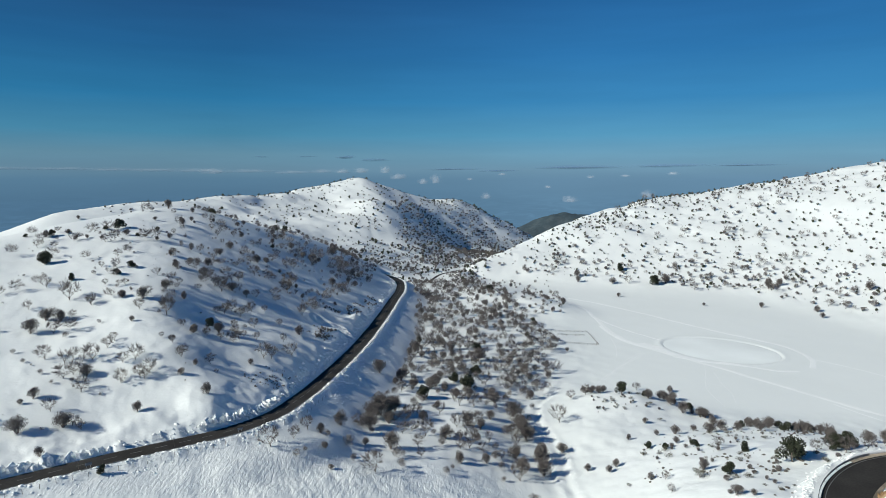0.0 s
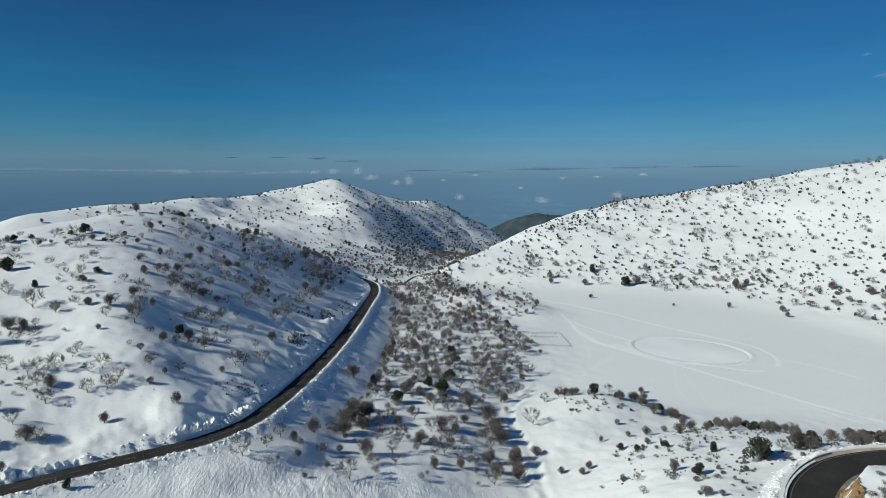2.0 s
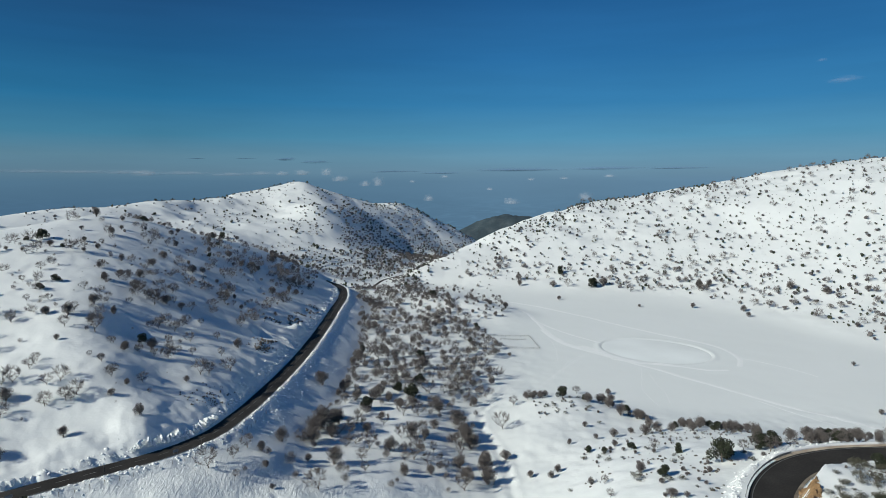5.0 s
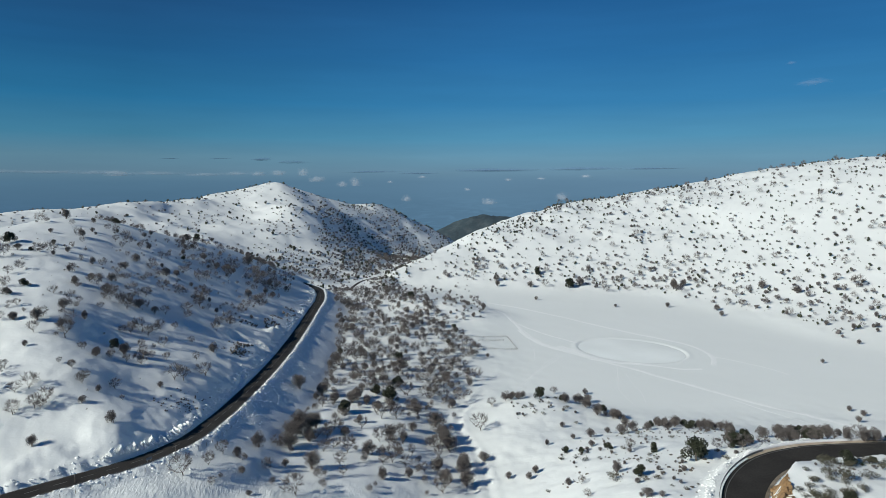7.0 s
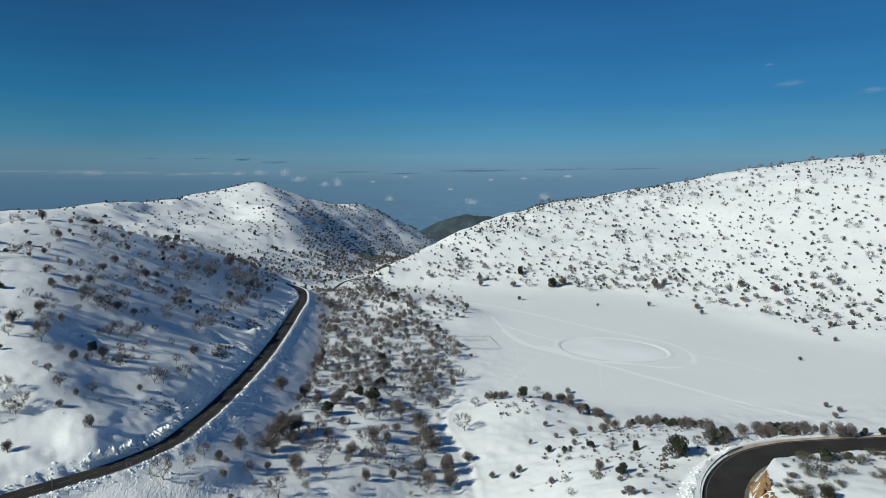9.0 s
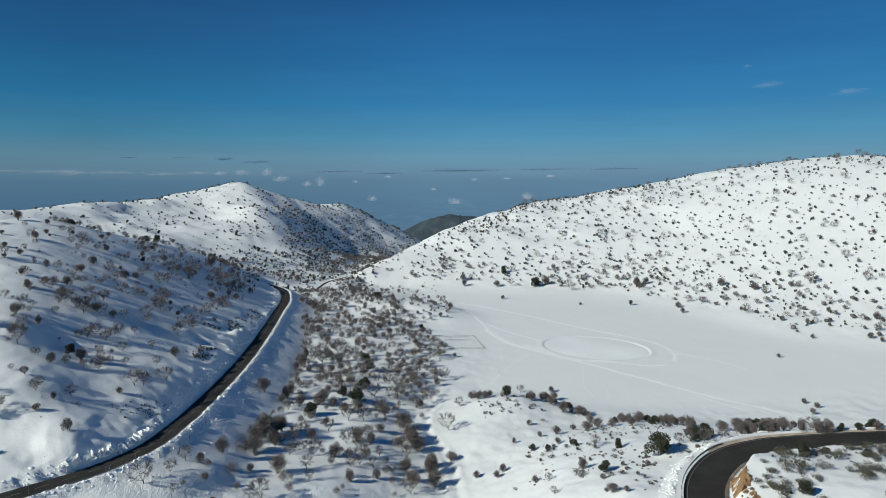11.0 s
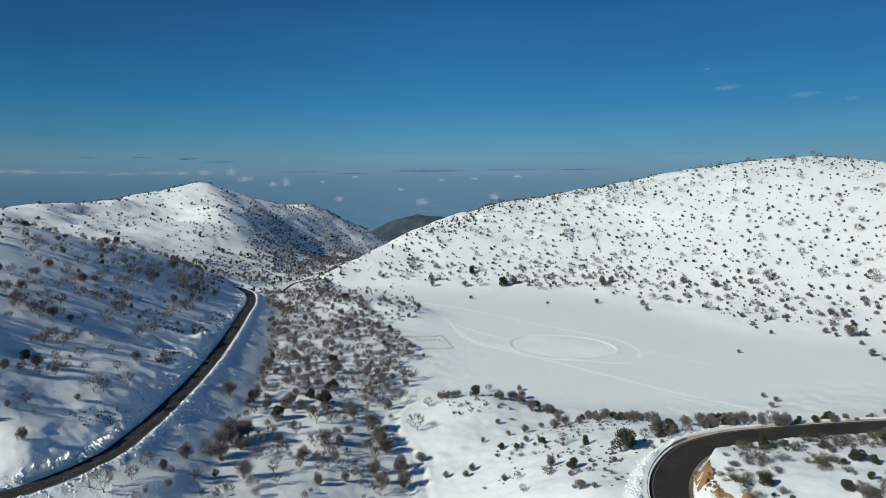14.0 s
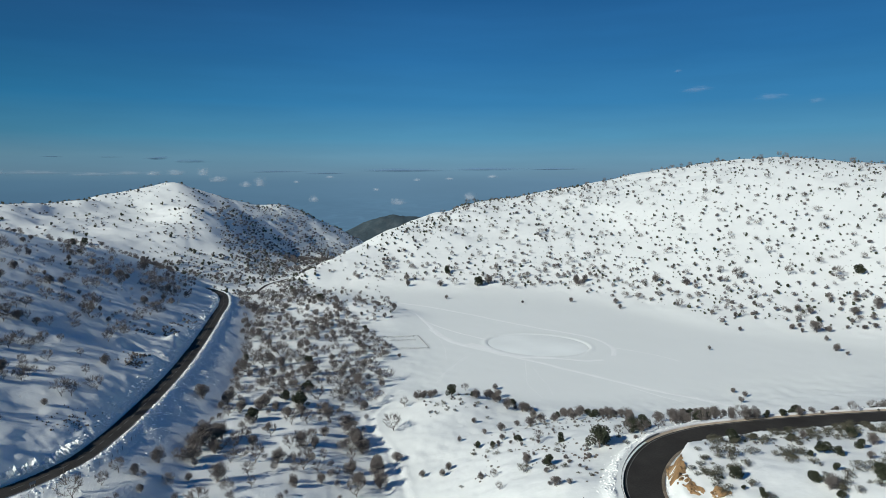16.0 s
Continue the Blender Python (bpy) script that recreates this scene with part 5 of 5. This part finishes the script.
# ---- lumps of ploughed snow ----
def lump_stuff(name, line, half, sides, per_metre, sizes, seed, reach, s0=0.0, s1=1.0):
    rng = np.random.default_rng(seed)
    d = np.concatenate([[0], np.cumsum(np.hypot(*np.diff(line[:, :2], axis=0).T))])
    t = np.gradient(line[:, :2], axis=0)
    t /= np.linalg.norm(t, axis=1)[:, None]
    n = int(d[-1] * (s1 - s0) * per_metre)
    u = rng.uniform(d[-1] * s0, d[-1] * s1, n)
    px, py = np.interp(u, d, line[:, 0]), np.interp(u, d, line[:, 1])
    tx, ty = np.interp(u, d, t[:, 0]), np.interp(u, d, t[:, 1])
    off = rng.choice(sides, n) * (half + 0.5 + np.abs(rng.normal(0, reach, n)))
    x, y = px - ty * off, py + tx * off
    z = ground(x, y)
    bm = bmesh.new()
    bmesh.ops.create_icosphere(bm, subdivisions=1, radius=1.0)
    base = np.array([v.co[:] for v in bm.verts])
    tri = np.array([[v.index for v in f.verts] for f in bm.faces])
    bm.free()
    size = rng.uniform(*sizes, n) * rng.choice([0.5, 0.7, 0.9, 1.9], n)
    v = base[None] * (1 + rng.uniform(-0.45, 0.45, (n, len(base), 1))) * size[:, None, None] * np.array([1.2, 1.0, 0.7])
    v += np.stack([x, y, z + size * 0.05], 1)[:, None, :]
    f = tri[None] + (np.arange(n) * len(base))[:, None, None]
    me = bpy.data.meshes.new(name)
    co, f = v.reshape(-1, 3).astype(np.float32), f.reshape(-1, 3).astype(np.int32)
    me.vertices.add(len(co))
    me.vertices.foreach_set("co", co.ravel())
    me.loops.add(f.size)
    me.loops.foreach_set("vertex_index", f.ravel())
    me.polygons.add(len(f))
    me.polygons.foreach_set("loop_start", np.arange(0, f.size, 3, dtype=np.int32))
    me.materials.append(SNOW_CRUST)
    me.update(calc_edges=True)
    return tagged(new(name, me), "broken lumps of ploughed snow along the road", "snow lumps", kind="stuff")


lump_stuff("snow_lumps", ROADS[0][0], ROAD_HALF, [1], 7.0, (0.08, 0.28), 3, 1.5, 0.0, 0.32)
lump_stuff("snow_lumps", ROADS[0][0], ROAD_HALF, [1], 7.0, (0.1, 0.36), 9, 1.7, 0.32, 1.0)
lump_stuff("snow_lumps", ROADS[0][0], ROAD_HALF, [-1], 5.0, (0.07, 0.28), 4, 0.8)
lump_stuff("snow_lumps", ROADS[0][0], ROAD_HALF, [-1], 6.0, (0.05, 0.19), 7, 4.5)
lump_stuff("snow_lumps", ROADS[1][0], BEND_HALF + 1.0, [1], 15.0, (0.05, 0.2), 5, 1.8, 0.03, 0.42)
lump_stuff("snow_lumps", ROADS[1][0], BEND_HALF + 1.8, [1], 5.0, (0.05, 0.18), 8, 1.2, 0.42, 1.0)
lump_stuff("snow_lumps", ROADS[1][0], BEND_HALF, [-1], 6.0, (0.07, 0.2), 6, 0.6)


def plough_slabs(line, half, s0, s1, seed):
    """Slabs of snow turned over by the plough, lying slantwise one behind another along the road's upper edge."""
    pick = random.Random(seed)
    pos, _ = along(line, s0, s1, 1.0)
    t = np.gradient(pos[:, :2], axis=0)
    t /= np.linalg.norm(t, axis=1)[:, None]
    bm = bmesh.new()
    k, done = 0.0, 0
    while k < len(pos) - 1:
        x, y, z = pos[int(k)]
        tx, ty = t[int(k)]
        off = half + 1.8 + pick.uniform(-0.3, 0.4)
        g = ground_at(x - ty * off, y + tx * off)
        turn = math.degrees(math.atan2(ty, tx)) + pick.uniform(48, 72)
        m = pose(x - ty * off, y + tx * off, g + 0.25, pick.uniform(-28, -12), pick.uniform(-10, 10), turn)
        size = Vector((pick.uniform(2.6, 3.8), pick.uniform(0.75, 1.05), pick.uniform(1.1, 1.6)))
        out = bmesh.ops.create_cube(bm, size=1.0)
        bmesh.ops.subdivide_edges(bm, edges=list({e for v in out["verts"] for e in v.link_edges}), cuts=3, use_grid_fill=True)
        bm.verts.ensure_lookup_table()
        for v in bm.verts[done:]:
            c = v.co
            slim = 1.0 - 0.55 * (c.z + 0.5)        # narrower towards the broken crest
            p = m @ Vector((c.x * size.x * (1 - 0.25 * (c.z + 0.5)), c.y * size.y * slim, c.z * size.z))
            v.co = p + noise.noise_vector(p * 0.9) * 0.3 + noise.noise_vector(p * 2.4) * 0.16
        done = len(bm.verts)
        k += pick.uniform(1.5, 1.95)
    me = bpy.data.meshes.new("plough_slabs")
    bm.to_mesh(me)
    bm.free()
    me.materials.append(SNOW_CRUST)
    return tagged(new("plough_slabs", me), "slanting slabs of snow turned over by the plough", "snow slabs", kind="stuff")


plough_slabs(ROADS[0][0], ROAD_HALF, 30, 82, 3)
plough_slabs(ROADS[0][0], ROAD_HALF, 106, 138, 4)


# crusted edges of the trodden path through the valley
_path = np.array([(39, 122, 0), (37.5, 150, 0), (37, 172, 0), (38.7, 195, 0), (37.6, 212, 0), (35.5, 226, 0), (38, 240, 0), (48, 258, 0), (56, 271, 0)], float)
tagged(lump_stuff("snow_lumps", resample(_path, 2.0), 0.3, [-1, 1], 12.0, (0.03, 0.1), 11, 1.5), "crusty broken snow along the trodden valley path")


# ---- rocks ----
def rock_mesh(seed, mat):
    """An angular boulder with flat broken sides."""
    pick = random.Random(seed)
    bm = bmesh.new()
    bmesh.ops.create_icosphere(bm, subdivisions=2, radius=1.0)
    for _ in range(11):
        n = Vector((pick.gauss(0, 1), pick.gauss(0, 1), pick.gauss(0, 1))).normalized()
        cut = pick.uniform(0.5, 0.85)
        for v in bm.verts:
            over = v.co.dot(n) - cut
            if over > 0:
                v.co -= n * over
    for v in bm.verts:
        v.co += noise.noise_vector(v.co * 2.5 + Vector((seed * 2.0, 0, 0))) * 0.06
    me = bpy.data.meshes.new("rock")
    bm.to_mesh(me)
    bm.free()
    me.materials.append(mat)
    return me


ORANGE_ROCKS = [rock_mesh(s, ROCK) for s in range(6)]
DARK_ROCKS = [rock_mesh(s + 10, STONE) for s in range(6)]
_rk = random.Random(31)


def outcrop(name, label, spots, meshes, each, spread, sizes):
    """A broken rock face: a cluster of rocks along spots of x, y."""
    root = new(name)
    root.location = (spots[0][0], spots[0][1], ground_at(*spots[0]))
    bpy.context.view_layer.update()
    for (x, y) in spots:
        for _ in range(each):
            px, py = x + _rk.gauss(0, spread), y + _rk.gauss(0, spread)
            s = _rk.uniform(*sizes)
            ob = new("rock", _rk.choice(meshes))
            ob.parent = root
            ob.matrix_basis = pose(px - root.location.x, py - root.location.y, ground_at(px, py) - root.location.z + s * 0.15, _rk.uniform(-25, 25), _rk.uniform(-25, 25), _rk.uniform(0, 360)) @ Matrix.Diagonal((s * 1.2, s, s * _rk.uniform(0.8, 1.6), 1))
    return tagged(root, label, "rocks")


def rock_skin(root, pts, half, proud, seed):
    """A patch of broken bedrock that steps out of the snowy bank along points x, y."""
    line = resample([(x, y, 0) for x, y in pts], 0.2)
    t = np.gradient(line[:, :2], axis=0)
    t /= np.linalg.norm(t, axis=1)[:, None]
    n = len(line)
    v = np.linspace(-1, 1, int(half / 0.1) + 1)[None, :]
    u = np.linspace(-1, 1, n)[:, None] + 0 * v
    xs = line[:, 0:1] - t[:, 1:2] * v * half
    ys = line[:, 1:2] + t[:, 0:1] * v * half
    rim = 1.0 - np.maximum(np.abs(u), np.abs(v + 0 * u)) ** 3 + 0.25 * fbm(xs, ys, 1.1, 2, seed + 7)
    block = np.round(2.4 * fbm(xs * 1.2, ys * 0.8, 1.3, 2, seed)) / 2.4
    z = ground(xs.ravel(), ys.ravel()).reshape(xs.shape)
    z = z + np.where(rim > 0.3, proud * (0.45 + 0.55 * block) + 0.12 * fbm(xs, ys, 0.45, 2, seed + 3), -0.5 + rim)
    o = Vector(root.location)
    me = grid_mesh("rock_face", (xs - o.x)[:, ::-1], (ys - o.y)[:, ::-1], (z - o.z)[:, ::-1], ROCK)
    me.polygons.foreach_set("use_smooth", [False] * len(me.polygons))
    part("rock_face", me, root)


face = outcrop("rock_outcrop", "broken orange rock face above the road bend", [(93, 121), (89.5, 113), (89.2, 108), (92, 104.5)], ORANGE_ROCKS, 6, 0.8, (0.2, 0.55))
rock_skin(face, [(95.2, 124.2), (92, 119), (89.3, 114)], 2.0, 0.9, 5)
rock_skin(face, [(89.4, 112), (89.0, 109), (89.4, 106)], 1.3, 0.8, 15)
rock_skin(face, [(90.4, 105), (92, 104.2), (94, 104.2)], 1.5, 0.9, 25)
outcrop("rock_outcrop", "dark stones showing in the snowy road cutting", [(-54, 264), (-53.6, 267), (-54.5, 271), (-53, 275), (-55.5, 262)], DARK_ROCKS, 22, 1.7, (0.18, 0.6))
outcrop("rock_outcrop", "dark stones in the cutting beside a snow drift", [(-51, 322), (-50, 326), (-49.5, 331), (-47.5, 345), (-46, 360), (-45, 375), (-57, 312)], DARK_ROCKS, 20, 2.0, (0.2, 0.68))
outcrop("rock_outcrop", "small dark stones breaking through the snowy bank", [(-58, 199), (-60, 203), (-57, 208), (-62, 196)], DARK_ROCKS, 20, 2.2, (0.12, 0.38))
outcrop("rock_outcrop", "low grey-brown rock ledge showing through the snow", [(82.5, 142), (80, 140.5), (68.5, 150)], DARK_ROCKS, 5, 0.9, (0.2, 0.5))
for x, y in scatter(140, (55, 118, 140, 230), lambda x, y: (broad(x, y) > 9) * smooth(-0.3, 0.4, fbm(x, y, 16, 2, 69)), 1.2, 12):
    s = _rk.uniform(0.15, 0.55)
    ob = new("stone", _rk.choice(DARK_ROCKS))
    ob.matrix_basis = pose(x, y, ground_at(x, y) + s * 0.1, 0, 0, _rk.uniform(0, 360)) @ Matrix.Diagonal((s * 1.3, s, s * 0.7, 1))
    tagged(ob, "grey stone poking out of the snow", "stone", "stones in the snow")

# ---- the snowed plain ----
pa = np.radians(np.arange(0, 360, 4.0))
_c, _s = math.cos(radians(POND[4])), math.sin(radians(POND[4]))
_rr = np.array([0.0002, 0.5, 0.99])[:, None]
_u, _v = _rr * POND[2] * np.cos(pa), _rr * POND[3] * np.sin(pa)
tagged(new("water", grid_mesh("water", POND[0] + _u * _c - _v * _s, POND[1] + _u * _s + _v * _c, np.full(_u.shape, -0.2), ICE, close=True)),
       "frozen round pond under grey snow-covered ice", "pond", kind="structure")


def track(name, pts, width, label, lift=0.04):
    line = resample([(x, y, 0) for x, y in pts], 2.0)
    t = np.gradient(line[:, :2], axis=0)
    t /= np.linalg.norm(t, axis=1)[:, None]
    cols = np.linspace(-width / 2, width / 2, 5)[None, :]
    wob = 0.35 * value_noise(np.arange(len(line)) / 4.0, np.zeros(len(line)), 7)[:, None]
    xs, ys = line[:, 0:1] - t[:, 1:2] * (cols + wob), line[:, 1:2] + t[:, 0:1] * (cols + wob)
    zs = ground(xs.ravel(), ys.ravel()).reshape(xs.shape) + lift + np.array([0, 0.03, 0.0, 0.03, 0])[None, :] * min(1.0, width / 3)
    zs[:, 0] -= min(0.12, 0.05 * width)
    zs[:, -1] -= min(0.12, 0.05 * width)
    return tagged(new(name, grid_mesh(name, xs[:, ::-1], ys[:, ::-1], zs[:, ::-1], SNOW_CRUST)), label, "track", kind="structure")


WHEELS, STEPS = "bright wheel track pressed into the snowy plain", "thin line of footprints across the snowy plain"
track("track", [(80.5, 488), (111, 456), (138, 416), (156, 384), (170, 361), (183, 343), (190, 330), (191.4, 316), (188.4, 302), (181, 291)], 3.8, WHEELS)
track("track", [(191, 306), (201, 292.5), (209, 277), (210.5, 272)], 0.9, STEPS)
track("track", [(93.3, 444), (99.4, 426), (101, 400), (101, 371), (103, 350), (108, 337), (114, 326), (121.6, 315), (129.3, 302), (137, 291), (144.6, 277), (152.3, 265), (159, 253), (166.6, 241),
                (175, 230), (183, 220), (188.3, 206)], 4.0, WHEELS)
track("track", [(161.5, 243), (166.4, 231.6), (171.7, 221.7), (175.6, 211.4)], 0.9, STEPS)
track("track", [(101.5, 399), (109, 377), (118, 358), (125.6, 344), (129.4, 339)], 2.2, WHEELS, 0.045)
track("track", [(110.8, 337), (118, 326), (125, 314), (133, 304.5)], 12.0, "wide bright patch of packed snow beside the pond", 0.05)
track("track", [(121, 312), (128, 306), (141, 299), (152, 294.5), (157, 291), (162, 287), (172, 286)], 3.4, WHEELS, 0.055)
track("track", [(100.5, 378), (101.5, 360), (106, 341), (112, 331)], 6.0, "wide bright patch of packed snow beside the pond", 0.05)
track("track", [(131.7, 298.7), (123.7, 279), (117.4, 263), (115, 251), (114.6, 240)], 0.28, STEPS)
track("track", [(130, 283.5), (126.5, 268), (125, 256), (121.3, 243)], 0.25, STEPS)
for shift in (-1.6, 0.0, 1.2):
    track("track", [(106.9 + shift, 318.2), (96 + shift * 1.4, 305), (86.6 - shift, 292.3), (78 + shift, 280), (70 + shift, 267)], 0.3, STEPS, 0.03)
track("track", [(98.6, 352.5), (95.6, 331), (91, 311)], 0.3, STEPS, 0.035)


# ---- the fenced pen ----
def fence(name, corners, gap, height, rails, label, mat=WOOD, radius=0.07, closed=False, rail_radius=0.05):
    root = new(name)
    pv, pf = [], []
    tube(pv, pf, (0, 0, -0.3), (0, 0, height), radius, radius * 0.9, 5)
    post_me = mesh_of("post", pv, pf, mat)
    pts = corners + ([corners[0]] if closed else [])
    line, total = along(np.array([(x, y, 0) for x, y in pts], float), 0, 1)
    full = np.array([(x, y, 0) for x, y in pts], float)
    n = max(2, int(total / gap) + 1)
    pos, _ = along(full, 0, total, total / (n - 1) * 0.9999)
    z = ground(pos[:, 0], pos[:, 1])
    root.location = (pos[0, 0], pos[0, 1], z[0])
    base = Vector(root.location)
    for (x, y, _), h in zip(pos, z):
        ob = part("post", post_me, root)
        ob.matrix_basis = pose(x - base.x, y - base.y, h - base.z, _rk.uniform(-4, 4), _rk.uniform(-4, 4), _rk.uniform(0, 90))
    for k in range(len(pos) - 1):
        for r in rails:
            rv, rf = [], []
            tube(rv, rf, (pos[k, 0] - base.x, pos[k, 1] - base.y, z[k] + r - base.z), (pos[k + 1, 0] - base.x, pos[k + 1, 1] - base.y, z[k + 1] + r - base.z), rail_radius, rail_radius, 4)
            part("rail", mesh_of("rail", rv, rf, mat), root)
    return tagged(root, label, "fence")


fence("pen_fence", [(62.4, 358.9), (87.1, 361.8), (86.7, 332.4), (67.1, 334)], 2.4, 1.1, (0.5, 0.95), "weathered wooden fence round an empty snowy pen", closed=True, radius=0.075, rail_radius=0.045)
fence("pen_divider", [(67, 350.3), (83.1, 352.6)], 2.4, 1.0, (0.5, 0.9), "weathered wooden dividing fence inside the snowy pen", radius=0.075, rail_radius=0.045)
_edge = ROADS[0][0]
_t = np.gradient(_edge[:, :2], axis=0)
_t /= np.linalg.norm(_t, axis=1)[:, None]
_side = np.column_stack([_edge[:, 0] + _t[:, 1] * 6.6, _edge[:, 1] - _t[:, 0] * 6.6])
fence("wire_fence", [tuple(map(float, p)) for p in _side[14:52:2]], 3.2, 1.2, (0.6, 1.1), "weathered wooden posts strung with wire below the ploughed road", WOOD, 0.06, rail_radius=0.006)


def snow_pole(x, y):
    root = new("snow_pole")
    v, f = [], []
    tube(v, f, (0, 0, -0.3), (0, 0, 2.3), 0.09, 0.09, 8)
    part("pole", mesh_of("pole", v, f, WOOD), root)
    v, f = [], []
    tube(v, f, (0, 0, 1.7), (0, 0, 2.2), 0.1, 0.1, 8)
    part("reflector_band", mesh_of("reflector_band", v, f, LINE_PAINT), root)
    root.location = (x, y, ground_at(x, y))
    return tagged(root, "pale snow marker pole beside the ploughed road", "pole", "snow poles")


def road_sign(x, y, turn):
    """A small panel on two posts, its blank back to the slope."""
    root = new("road_sign")
    for side in (-0.45, 0.45):
        v, f = [], []
        tube(v, f, (side, 0, -0.3), (side, 0, 1.1), 0.05, 0.05, 6)
        part("post", mesh_of("post", v, f, METAL), root)
    bm = bmesh.new()
    bmesh.ops.create_cube(bm, size=1.0, matrix=pose(0, -0.07, 1.2) @ Matrix.Diagonal((1.5, 0.05, 0.75, 1)))
    bmesh.ops.bevel(bm, geom=bm.edges[:], offset=0.02, segments=1, affect="EDGES")
    me = bpy.data.meshes.new("panel")
    bm.to_mesh(me)
    bm.free()
    me.materials.append(SIGN_BACK)
    part("panel", me, root, "dark blue-grey blank panel")
    root.matrix_basis = pose(x, y, ground_at(x, y), 0, 0, turn)
    return tagged(root, "small dark sign panel on posts beside the ploughed road", "sign", "road signs")


SIGN_BACK = two_scale("sign_back", 0.5, 1.0, 6.0, (0.06, 0.075, 0.1), (0.08, 0.1, 0.13), (0.11, 0.13, 0.16))
for x, y, turn in [(-58.0, 165.3, 40), (-87.6, 142.3, 38)]:
    road_sign(x, y, turn)
for x, y in [(-89.6, 141.6), (-72.1, 155.0), (-52.5, 170)]:
    snow_pole(x, y)
